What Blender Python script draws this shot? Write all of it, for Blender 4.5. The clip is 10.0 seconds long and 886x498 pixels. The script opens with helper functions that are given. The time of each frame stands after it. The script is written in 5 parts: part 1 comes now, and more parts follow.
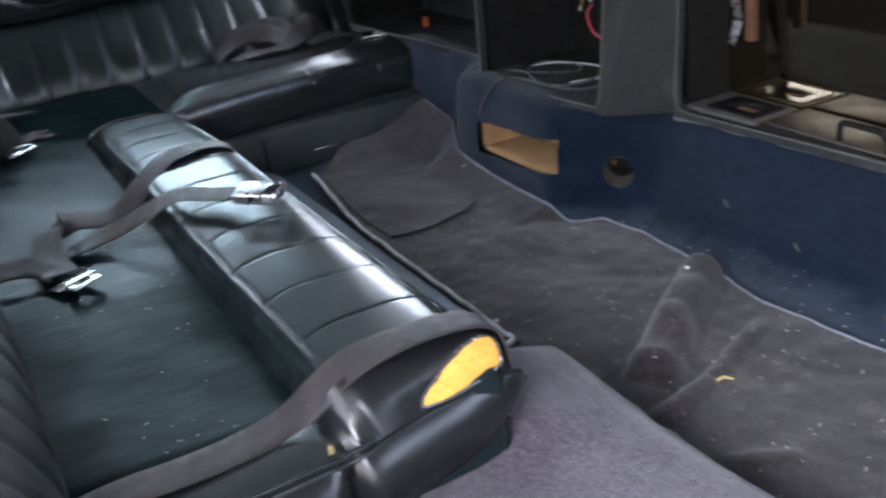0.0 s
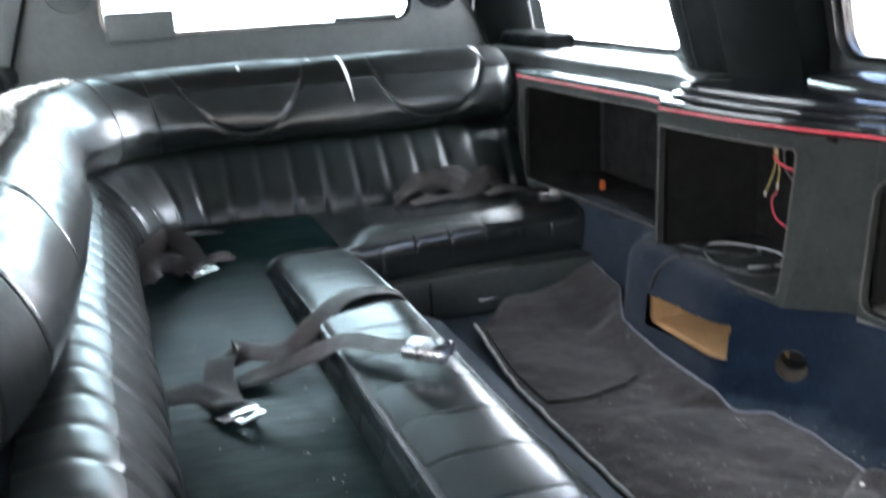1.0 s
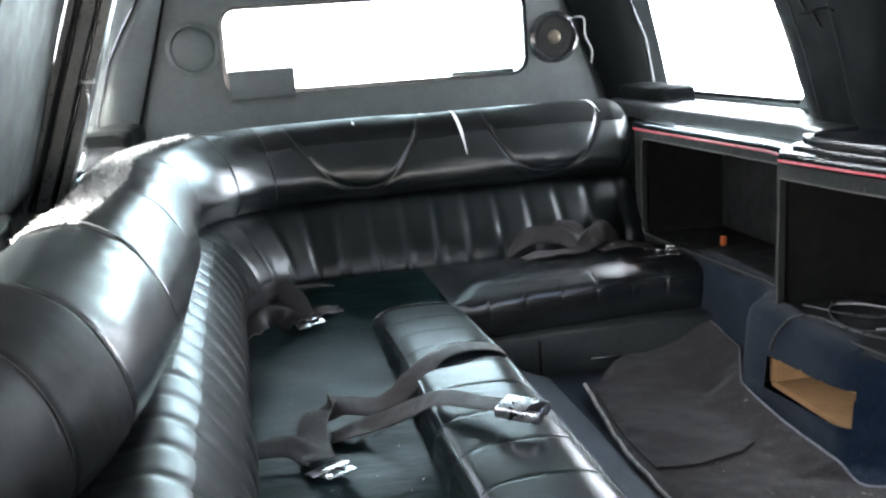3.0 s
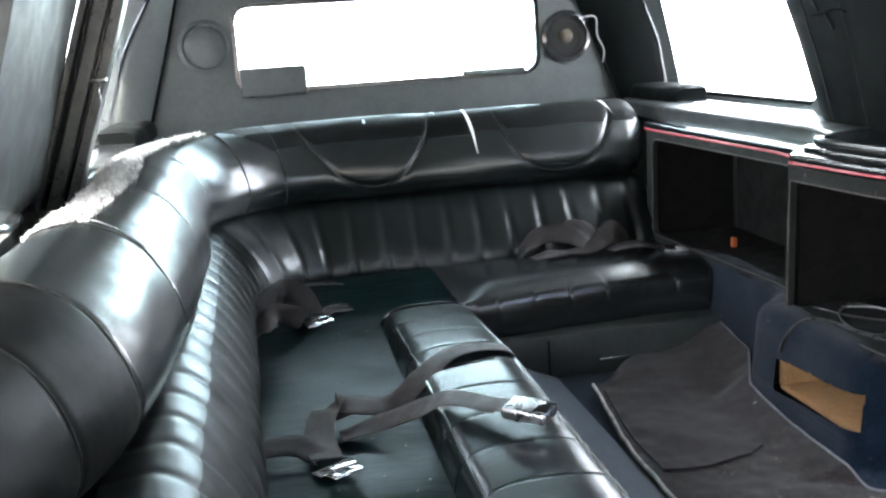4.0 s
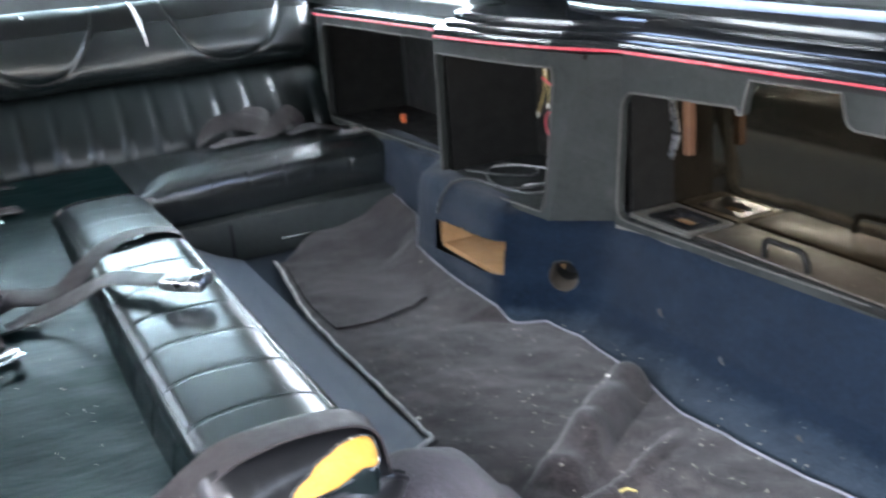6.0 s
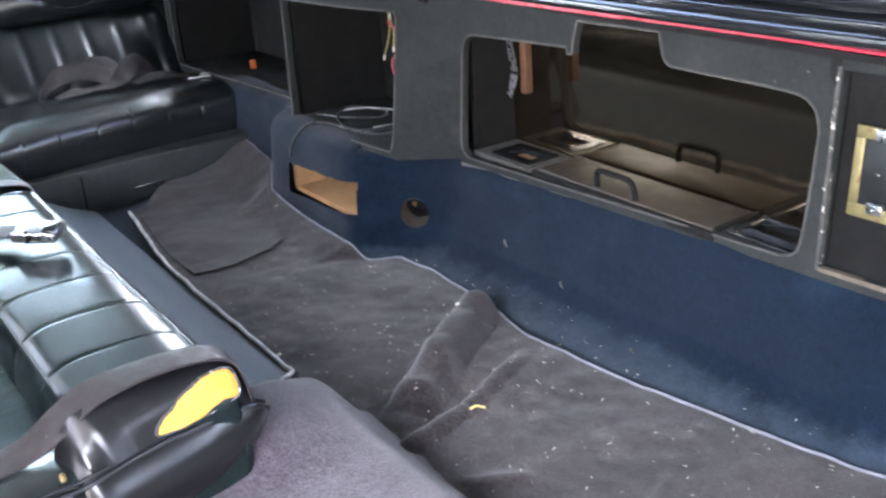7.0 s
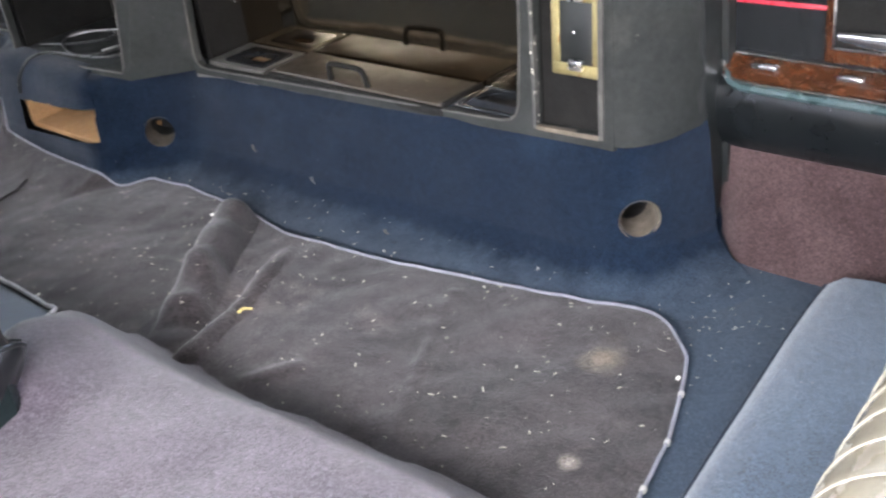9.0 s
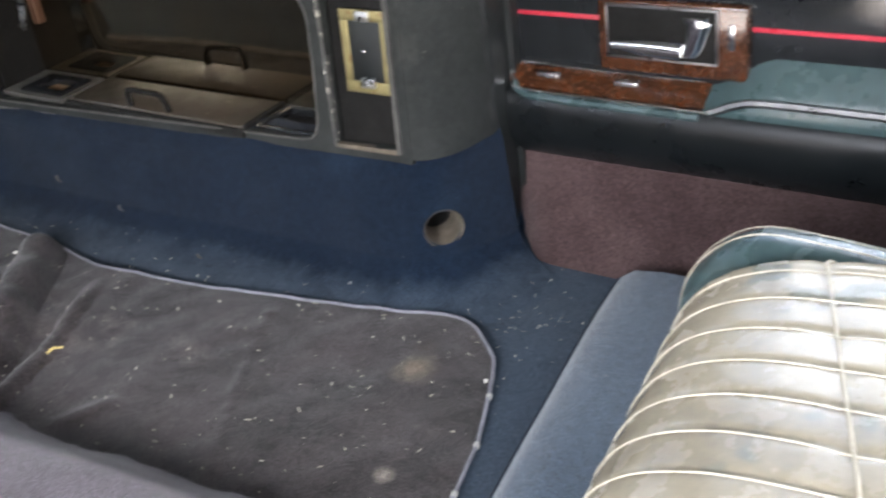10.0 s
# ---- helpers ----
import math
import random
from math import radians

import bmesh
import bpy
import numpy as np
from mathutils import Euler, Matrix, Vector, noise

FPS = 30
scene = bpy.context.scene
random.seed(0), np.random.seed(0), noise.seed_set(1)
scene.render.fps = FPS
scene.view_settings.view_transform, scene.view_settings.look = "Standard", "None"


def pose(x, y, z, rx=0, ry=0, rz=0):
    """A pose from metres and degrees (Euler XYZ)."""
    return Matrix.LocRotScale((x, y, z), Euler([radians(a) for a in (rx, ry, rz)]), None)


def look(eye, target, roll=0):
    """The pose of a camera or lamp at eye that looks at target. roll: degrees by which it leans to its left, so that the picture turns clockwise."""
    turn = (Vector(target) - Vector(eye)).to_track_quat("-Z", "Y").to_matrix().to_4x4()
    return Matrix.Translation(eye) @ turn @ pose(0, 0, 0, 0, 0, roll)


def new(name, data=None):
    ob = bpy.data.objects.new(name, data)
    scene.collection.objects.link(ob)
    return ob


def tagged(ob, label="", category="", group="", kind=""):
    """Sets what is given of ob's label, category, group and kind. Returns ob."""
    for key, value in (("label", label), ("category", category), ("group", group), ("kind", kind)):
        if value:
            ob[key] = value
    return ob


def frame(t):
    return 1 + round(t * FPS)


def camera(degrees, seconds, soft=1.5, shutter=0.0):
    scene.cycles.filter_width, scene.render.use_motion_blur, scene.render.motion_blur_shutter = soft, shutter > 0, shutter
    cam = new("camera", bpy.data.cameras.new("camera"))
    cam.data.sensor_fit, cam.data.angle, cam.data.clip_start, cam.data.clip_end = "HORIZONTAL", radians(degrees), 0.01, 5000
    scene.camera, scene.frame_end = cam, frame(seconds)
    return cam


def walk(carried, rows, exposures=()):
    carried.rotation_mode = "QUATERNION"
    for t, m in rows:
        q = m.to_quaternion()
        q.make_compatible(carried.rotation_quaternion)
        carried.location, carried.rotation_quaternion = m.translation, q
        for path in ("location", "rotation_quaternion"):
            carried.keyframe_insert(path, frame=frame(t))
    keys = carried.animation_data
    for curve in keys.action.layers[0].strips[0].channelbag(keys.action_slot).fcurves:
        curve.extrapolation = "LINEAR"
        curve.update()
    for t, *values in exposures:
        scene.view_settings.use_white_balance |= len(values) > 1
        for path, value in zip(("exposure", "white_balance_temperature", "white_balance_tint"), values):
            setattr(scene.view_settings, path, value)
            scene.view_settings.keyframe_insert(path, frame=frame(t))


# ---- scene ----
cam = camera(46.0, 10.0, soft=2.4, shutter=0.4)
PATH = [
    (0, (-0.204, -0.091, 0.78), (0.587, 1.561, -0.025), -7.2),
    (0.5, (-0.214, -0.058, 0.801), (0.408, 1.678, 0.027), -5.1),
    (1, (-0.227, -0.061, 0.831), (0.364, 1.771, 0.288), -2.8),
    (1.5, (-0.241, -0.064, 0.841), (0.241, 1.831, 0.421), -2.9),
    (2, (-0.221, -0.061, 0.828), (0.222, 1.844, 0.41), -3.2),
    (2.5, (-0.176, -0.036, 0.812), (0.215, 1.88, 0.389), -3.9),
    (4, (-0.161, -0.037, 0.819), (0.177, 1.888, 0.391), -3.6),
    (4.5, (-0.158, -0.035, 0.807), (0.201, 1.874, 0.331), -3.5),
    (5, (-0.145, -0.053, 0.805), (0.238, 1.844, 0.303), -4.0),
    (5.5, (-0.101, -0.131, 0.802), (0.434, 1.716, 0.249), -5.2),
    (6, (-0.079, -0.176, 0.789), (0.713, 1.544, 0.145), -4.6),
    (7.3, (-0.105, -0.266, 0.807), (0.885, 1.17, 0.053), -4.5),
    (7.5, (-0.108, -0.274, 0.808), (0.979, 1.195, -0.004), -4.6),
    (8, (-0.11, -0.287, 0.803), (1.028, 1.115, -0.059), -5.2),
    (8.5, (-0.1, -0.311, 0.803), (1.062, 1.032, -0.119), -7.4),
    (9, (-0.084, -0.332, 0.807), (1.138, 0.92, -0.163), -8.4),
    (9.5, (-0.07, -0.35, 0.809), (1.228, 0.806, -0.178), -8.2),
    (10, (-0.049, -0.388, 0.842), (1.334, 0.636, -0.178), -8.3),
]

walk(cam, [(t, look(eye, target, roll)) for t, eye, target, roll in PATH],
     [(0.0, 3.32, 6250, 18), (0.5, 3.25, 6350, 17), (1.0, 3.53, 6500, 13), (1.5, 3.53, 6550, 13), (2.5, 3.25, 6600, 13), (5.0, 3.40, 6600, 12), (6.0, 3.97, 6300, 13), (6.6, 3.99, 6300, 16), (7.5, 4.02, 6400, 19), (9.0, 4.05, 6800, 18), (10.0, 3.36, 6850, 16)])

# ---- daylight ----
world = bpy.data.worlds.new("sky")
world.use_nodes = True
scene.world = world
SUN_ELEVATION, SUN_AZIMUTH = 63.0, -124.0     # azimuth from +y towards +x
wn = world.node_tree.nodes
sky = wn.new("ShaderNodeTexSky")
sky.sky_type, sky.sun_disc = "NISHITA", False
sky.sun_elevation, sky.sun_rotation = radians(SUN_ELEVATION), radians(SUN_AZIMUTH)
sky.air_density, sky.dust_density = 1.0, 5.0
wn["Background"].inputs["Strength"].default_value = 0.15
world.node_tree.links.new(sky.outputs[0], wn["Background"].inputs["Color"])
sun = new("sun", bpy.data.lights.new("sun", "SUN"))
sun.data.energy, sun.data.angle, sun.data.color = 4.5, radians(0.6), (1.0, 0.96, 0.9)
az, el = radians(SUN_AZIMUTH), radians(SUN_ELEVATION)
sun.matrix_world = look((0, 0, 0), (-math.sin(az) * math.cos(el), -math.cos(az) * math.cos(el), -math.sin(el)))

# area lamps added in the doorway and windows to strengthen the open sky's daylight
for name, eye, aim, wide, high, watts in (("doorway_daylight", (-0.80, -0.55, 1.0), (0.7, -0.05, 0.0), 1.8, 0.6, 4.6),
                                          ("door_window_daylight", (1.30, -0.28, 0.80), (0.4, 0.0, 0.0), 1.1, 0.42, 1.0),
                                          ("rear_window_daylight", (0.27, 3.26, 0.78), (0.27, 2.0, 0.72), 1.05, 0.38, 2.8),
                                          ("side_window_daylight", (1.24, 1.14, 0.79), (0.3, 1.14, 0.6), 1.06, 0.38, 0.06),
                                          ("side_window_daylight", (1.15, 2.655, 0.77), (0.3, 2.60, 0.58), 0.88, 0.40, 2.8),
                                          ("side_window_daylight", (-0.59, 2.655, 0.77), (0.3, 2.60, 0.58), 0.88, 0.40, 1.3),
                                          ("side_window_daylight", (-0.68, 1.14, 0.80), (0.3, 1.20, 0.40), 1.06, 0.38, 0.3)):
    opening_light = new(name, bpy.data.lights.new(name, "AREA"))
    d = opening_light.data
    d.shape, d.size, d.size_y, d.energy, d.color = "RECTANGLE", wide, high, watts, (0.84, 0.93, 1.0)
    d.spread = radians(105 if name == "doorway_daylight" else 180)      # narrower beam, to keep the added light on the near floor
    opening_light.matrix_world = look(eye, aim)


# ---- materials ----
def surf(name, dark, light, rough, scale=8.0, bump=0.2, bump_scale=300.0, metal=0.0, fleck=None, fleck_at=0.68, fleck_scale=60.0,
         rough_var=0.1, specular=0.5, sheen=0.0, coat=0.0, fine=0.35, stretch=None, crease=0.0, stain=None, depth=0.6, pile=0.0, spots=(), dust_and_light=None):
    m = bpy.data.materials.new(name)
    m.use_nodes = True
    n, l = m.node_tree.nodes, m.node_tree.links
    b = n["Principled BSDF"]
    geo = n.new("ShaderNodeNewGeometry")

    def noise_tex(sc, detail=4.0, r=0.6):
        t = n.new("ShaderNodeTexNoise")
        t.inputs["Scale"].default_value, t.inputs["Detail"].default_value, t.inputs["Roughness"].default_value = sc, detail, r
        l.new(geo.outputs["Position"], t.inputs["Vector"])
        return t

    def mix(fac, a, c):
        x = n.new("ShaderNodeMix")
        x.data_type = "RGBA"
        l.new(fac, x.inputs["Factor"])
        for sock, v in ((x.inputs["A"], a), (x.inputs["B"], c)):
            if isinstance(v, tuple):
                sock.default_value = (*v, 1)
            else:
                l.new(v, sock)
        return x.outputs["Result"]

    def ramp(fac, lo, hi):
        x = n.new("ShaderNodeMapRange")
        x.inputs["From Min"].default_value, x.inputs["From Max"].default_value = lo, hi
        l.new(fac, x.inputs["Value"])
        return x.outputs["Result"]

    big, small = noise_tex(scale), noise_tex(scale * 14, 3.0)
    col = mix(ramp(big.outputs["Fac"], 0.35, 0.65), dark, light)
    mid = tuple((p + q) / 2 for p, q in zip(dark, light))
    grain = mix(ramp(small.outputs["Fac"], 0.3, 0.7), tuple(v * (1 - fine) for v in mid), tuple(v * (1 + fine) for v in mid))
    half = n.new("ShaderNodeMix")
    half.data_type = "RGBA"
    half.inputs["Factor"].default_value = 0.45
    l.new(col, half.inputs["A"]), l.new(grain, half.inputs["B"])
    col = half.outputs["Result"]
    if stain:
        st = noise_tex(stain[1], 5.0, 0.65)
        col = mix(ramp(st.outputs["Fac"], stain[2], stain[2] + 0.16), col, stain[0])
    if dust_and_light or spots:
        warp = noise_tex(16.0, 6.0, 0.7)
        sep = n.new("ShaderNodeSeparateXYZ")
        l.new(geo.outputs["Position"], sep.inputs[0])

        def calc(op, a, c):
            x = n.new("ShaderNodeMath")
            x.operation = op
            for k, w in enumerate((a, c)):
                if isinstance(w, float):
                    x.inputs[k].default_value = w
                else:
                    l.new(w, x.inputs[k])
            return x.outputs[0]
    if dust_and_light:
        # trodden-in dust and the floor's brighter light, both coloured in from the floor upwards
        h = calc("ADD", sep.outputs["Z"], calc("MULTIPLY", warp.outputs["Fac"], dust_and_light[2]))
        col = mix(ramp(h, dust_and_light[1] + dust_and_light[2] * 0.5, dust_and_light[2] * 0.5), col, dust_and_light[0])
    for centre, reach, tone in spots:
        far = n.new("ShaderNodeVectorMath")
        far.operation = "DISTANCE"
        far.inputs[1].default_value = centre
        l.new(geo.outputs["Position"], far.inputs[0])
        edge_ = calc("ADD", far.outputs["Value"], calc("MULTIPLY", warp.outputs["Fac"], reach * 1.6))
        col = mix(ramp(edge_, reach * 2.0, reach * 0.9), col, tone)
    if pile:
        pn = noise_tex(330.0, 2.0, 0.7)
        pr = n.new("ShaderNodeMapRange")
        pr.inputs["From Min"].default_value, pr.inputs["From Max"].default_value = 0.3, 0.7
        pr.inputs["To Min"].default_value, pr.inputs["To Max"].default_value = 1 - pile, 1 + pile
        l.new(pn.outputs["Fac"], pr.inputs["Value"])
        pm = n.new("ShaderNodeMix")
        pm.data_type, pm.blend_type = "RGBA", "MULTIPLY"
        pm.inputs["Factor"].default_value = 1.0
        l.new(col, pm.inputs["A"]), l.new(pr.outputs["Result"], pm.inputs["B"])
        col = pm.outputs["Result"]
    if fleck:
        f = noise_tex(fleck_scale, 2.0)
        col = mix(ramp(f.outputs["Fac"], fleck_at, fleck_at + 0.04), col, fleck)
    l.new(col, b.inputs["Base Color"])
    rr = n.new("ShaderNodeMapRange")
    rr.inputs["To Min"].default_value, rr.inputs["To Max"].default_value = max(0.02, rough - rough_var), min(1, rough + rough_var)
    rn = noise_tex(scale * 3)
    l.new(ramp(rn.outputs["Fac"], 0.35, 0.65), rr.inputs["Value"])
    l.new(rr.outputs["Result"], b.inputs["Roughness"])
    b.inputs["Metallic"].default_value = metal
    b.inputs["Specular IOR Level"].default_value = specular
    b.inputs["Sheen Weight"].default_value = sheen
    b.inputs["Coat Weight"].default_value = coat
    if crease:
        mp, ct, cn = n.new("ShaderNodeMapping"), n.new("ShaderNodeTexNoise"), n.new("ShaderNodeBump")
        mp.inputs["Scale"].default_value = stretch
        ct.inputs["Scale"].default_value, ct.inputs["Detail"].default_value, ct.inputs["Roughness"].default_value = 1.0, 3.0, 0.5
        l.new(geo.outputs["Position"], mp.inputs["Vector"])
        l.new(mp.outputs["Vector"], ct.inputs["Vector"])
        cn.inputs["Strength"].default_value, cn.inputs["Distance"].default_value = 1.0, crease
        l.new(ct.outputs["Fac"], cn.inputs["Height"])
        l.new(cn.outputs["Normal"], b.inputs["Normal"])
    if bump:
        bt, bn = noise_tex(bump_scale, 3.0), n.new("ShaderNodeBump")
        bn.inputs["Strength"].default_value, bn.inputs["Distance"].default_value = bump, depth / bump_scale
        l.new(bt.outputs["Fac"], bn.inputs["Height"])
        if crease:
            l.new(cn.outputs["Normal"], bn.inputs["Normal"])
        l.new(bn.outputs["Normal"], b.inputs["Normal"])
    return m


LEATHER = surf("black_leather", (0.0038, 0.0058, 0.0060), (0.0046, 0.0068, 0.0070), 0.27, 3, 0.0, 420, rough_var=0.0, specular=0.85, fine=0.0, stretch=(14, 14, 14), crease=0.0008)
LEATHER_PLEAT = surf("tight_pleated_leather", (0.0038, 0.0058, 0.0060), (0.0046, 0.0068, 0.0070), 0.31, 3, 0.0, 420, rough_var=0.0, specular=0.45, fine=0.0, stretch=(14, 14, 14), crease=0.0005)
LEATHER_BLACK = surf("slack_black_leather", (0.0050, 0.0050, 0.0058), (0.0075, 0.0075, 0.0085), 0.28, 6, 0.0, 420, rough_var=0.0, specular=0.5, stretch=(26, 26, 26), crease=0.0010)
# scuffed leather; also darkens roll faces that should not catch the light
LEATHER_DULL = surf("scuffed_and_shaded_leather", (0.0030, 0.0035, 0.0034), (0.0055, 0.0060, 0.0057), 0.50, 4, 0.15, 300, specular=0.09, stretch=(14, 14, 14), crease=0.0006)
LEATHER_LONG = surf("creased_bolster_leather", (0.0048, 0.0082, 0.0088), (0.0085, 0.0130, 0.0135), 0.25, 5, 0.0, 420, rough_var=0.0, specular=0.20, stretch=(9, 75, 30), crease=0.0004)
LEATHER_SEAT = surf("worn_seat_leather", (0.0014, 0.0044, 0.0046), (0.0030, 0.0090, 0.0092), 0.33, 4, 0.0, 160, rough_var=0.0, specular=0.028, stretch=(14, 30, 20), crease=0.0016)
LEATHER_EDGE = surf("polished_leather", (0.008, 0.010, 0.0105), (0.013, 0.0155, 0.016), 0.25, 5, 0.0, 420, rough_var=0.0, specular=1.0)
PAD = surf("dull_black_padding", (0.0014, 0.0020, 0.0020), (0.0024, 0.0032, 0.0031), 0.62, 5, 0.2, 350, specular=0.04)
HEADLINER = surf("grey_headliner", (0.045, 0.047, 0.046), (0.065, 0.067, 0.065), 0.8, 3, 0.2, 200)
DUSTY = surf("dusty_grey_edging", (0.022, 0.022, 0.020), (0.070, 0.067, 0.060), 0.85, 24, 0.5, 250)
THREAD = surf("dark_thread", (0.004, 0.004, 0.004), (0.008, 0.008, 0.008), 0.7, 20, 0)
PALE_THREAD = surf("pale_thread", (0.36, 0.325, 0.25), (0.50, 0.455, 0.36), 0.7, 20, 0)
FOAM_YELLOW = surf("yellow_foam", (0.62, 0.275, 0.035), (0.76, 0.385, 0.075), 0.95, 20, 0.6, 260)
FOAM_WHITE = surf("frayed_white_backing", (0.68, 0.68, 0.66), (0.86, 0.86, 0.84), 0.95, 30, 0.8, 200)
BLUE = surf("navy_carpet", (0.0025, 0.0062, 0.0132), (0.0050, 0.0104, 0.0200), 0.97, 6, 0.6, 380, fleck=(0.07, 0.08, 0.09), fleck_at=0.745, fleck_scale=110, sheen=0.08, specular=0.08, fine=0.5, depth=0.7, pile=0.4, stain=((0.0058, 0.0125, 0.0235), 7, 0.55), dust_and_light=((0.023, 0.035, 0.050), 0.024, 0.06))
# the same navy carpet made paler, for the light on step and base
BLUE_LIT = surf("lit_navy_carpet", (0.028, 0.045, 0.066), (0.046, 0.068, 0.092), 0.97, 6, 0.6, 380, fleck=(0.16, 0.16, 0.16), fleck_at=0.74, fleck_scale=110, sheen=0.25, specular=0.08, fine=0.4, depth=0.8, pile=0.5)
RUG = surf("dirty_grey_rug", (0.0038, 0.0031, 0.0035), (0.042, 0.0340, 0.0345), 0.98, 6, 0.6, 330, fleck=(0.16, 0.145, 0.13), fleck_at=0.735, fleck_scale=130, sheen=0.18, specular=0.08, fine=0.7, depth=0.7, pile=0.6,
           stain=((0.074, 0.060, 0.057), 5, 0.57), spots=(((0.81, 0.32, 0.01), 0.030, (0.105, 0.084, 0.060)), ((0.622, 0.242, 0.01), 0.014, (0.15, 0.13, 0.11)), ((0.85, 0.335, 0.01), 0.020, (0.022, 0.016, 0.013))))
RUG_OLD = surf("dark_grey_mat_pile", (0.014, 0.0114, 0.0120), (0.034, 0.0280, 0.0292), 0.98, 6, 0.6, 330, fleck=(0.12, 0.11, 0.10), fleck_at=0.75, fleck_scale=90, sheen=0.15, specular=0.08, fine=0.6, depth=0.7, pile=0.6)
RUG_NEW = surf("purple_grey_rug", (0.027, 0.0212, 0.0275), (0.057, 0.046, 0.0560), 0.98, 8, 0.7, 280, fleck=(0.022, 0.018, 0.022), fleck_at=0.70, fleck_scale=170, sheen=0.3, specular=0.08, fine=0.8, depth=0.6, pile=0.6)
BINDING = surf("rug_binding", (0.085, 0.085, 0.10), (0.20, 0.20, 0.23), 0.8, 25, 0.4, 300)
CORD = surf("frayed_pale_cord", (0.16, 0.16, 0.165), (0.62, 0.61, 0.60), 0.85, 38, 0.5, 250)
MAROON = surf("maroon_carpet", (0.026, 0.014, 0.0145), (0.062, 0.039, 0.038), 0.98, 9, 0.6, 380, sheen=0.25, specular=0.08, fine=0.5, pile=0.5, stain=((0.075, 0.052, 0.05), 6, 0.57))
FELT = surf("dusty_charcoal_lining", (0.0125, 0.0140, 0.0136), (0.0235, 0.0250, 0.0240), 0.9, 7, 0.5, 420, fleck=(0.10, 0.095, 0.085), fleck_at=0.74, specular=0.15, stain=((0.038, 0.039, 0.036), 6, 0.58))
DARK = surf("black_interior", (0.0045, 0.0044, 0.0042), (0.0095, 0.0088, 0.0080), 0.8, 10, 0.4, 200, specular=0.15)
PLASTIC = surf("glossy_black_plastic", (0.008, 0.009, 0.010), (0.014, 0.015, 0.016), 0.10, 6, 0.04, 200, rough_var=0.03)
SATIN = surf("satin_black_trim", (0.008, 0.0095, 0.0095), (0.014, 0.0155, 0.0155), 0.38, 6, 0.15, 300, specular=0.4)
GREY_PANEL = surf("grey_vinyl_panel", (0.020, 0.025, 0.0245), (0.030, 0.036, 0.035), 0.55, 5, 0.25, 350)
RED = surf("red_stripe", (0.34, 0.020, 0.035), (0.44, 0.030, 0.05), 0.35, 20, 0)
CHROME = surf("chrome", (0.75, 0.75, 0.75), (0.85, 0.85, 0.85), 0.12, 20, 0.05, 200, metal=1.0, rough_var=0.06)
SATIN_METAL = surf("dull_trim_metal", (0.16, 0.16, 0.16), (0.28, 0.28, 0.28), 0.35, 30, 0.1, 200, metal=1.0)
DULL_RIB = surf("dull_anodised_rib", (0.07, 0.075, 0.075), (0.12, 0.125, 0.122), 0.35, 25, 0.15, 200, metal=0.6, stain=((0.03, 0.032, 0.03), 12, 0.58))
STEEL = surf("scuffed_steel_buckle", (0.35, 0.35, 0.36), (0.55, 0.55, 0.56), 0.3, 30, 0.2, 300, metal=1.0)
BRASS = surf("tarnished_brass", (0.19, 0.158, 0.070), (0.31, 0.262, 0.125), 0.45, 40, 0.3, 200, metal=0.7, fleck=(0.2, 0.12, 0.05), fleck_at=0.66)
WEB = surf("grey_belt_webbing", (0.0145, 0.0118, 0.0122), (0.029, 0.0240, 0.0245), 0.6, 20, 0.5, 500, fleck=(0.3, 0.28, 0.25), fleck_at=0.77, fleck_scale=140, specular=0.3)
DOOR_PAD = surf("black_door_padding", (0.0035, 0.0045, 0.0050), (0.006, 0.0072, 0.0078), 0.33, 5, 0.05, 350, specular=0.25)
PLY = surf("raw_plywood", (0.20, 0.105, 0.040), (0.34, 0.195, 0.085), 0.75, 14, 0.5, 120)
WALNUT = surf("burl_walnut", (0.014, 0.005, 0.0022), (0.070, 0.023, 0.009), 0.22, 38, 0.05, 200, coat=0.6, fine=0.6)
TEAL = surf("teal_vinyl", (0.024, 0.044, 0.046), (0.040, 0.066, 0.067), 0.30, 5, 0.08, 350, specular=0.6)
BEIGE = surf("sun_bleached_vinyl", (0.185, 0.160, 0.115), (0.310, 0.275, 0.208), 0.25, 9, 0.06, 160, stain=((0.145, 0.130, 0.105), 7, 0.54), fleck=(0.150, 0.152, 0.124), fleck_at=0.66, fleck_scale=14, rough_var=0.09, fine=0.12)
FLUFF = surf("pale_debris", (0.5, 0.48, 0.42), (0.75, 0.72, 0.65), 0.9, 40, 0)
TAPE = surf("grubby_white_tape", (0.24, 0.235, 0.22), (0.40, 0.39, 0.36), 0.8, 40, 0)
STRAW = surf("straw_debris", (0.5, 0.38, 0.12), (0.7, 0.55, 0.22), 0.8, 40, 0)
CRUMB = surf("dull_crumbs", (0.15, 0.135, 0.10), (0.42, 0.39, 0.33), 0.9, 60, 0)
WIRE_BLACK = surf("black_wire", (0.012, 0.012, 0.012), (0.03, 0.03, 0.03), 0.35, 30, 0)
WIRE_YELLOW = surf("dull_yellow_wire", (0.20, 0.15, 0.04), (0.32, 0.25, 0.08), 0.45, 30, 0)
WIRE_GREY = surf("grey_wire", (0.25, 0.25, 0.25), (0.4, 0.4, 0.4), 0.4, 30, 0)
ORANGE = surf("orange_plastic", (0.30, 0.055, 0.012), (0.42, 0.09, 0.02), 0.4, 30, 0)
EARTH = surf("pale_bounce_ground", (0.46, 0.45, 0.42), (0.6, 0.58, 0.55), 0.95, 0.6, 0.5, 8)
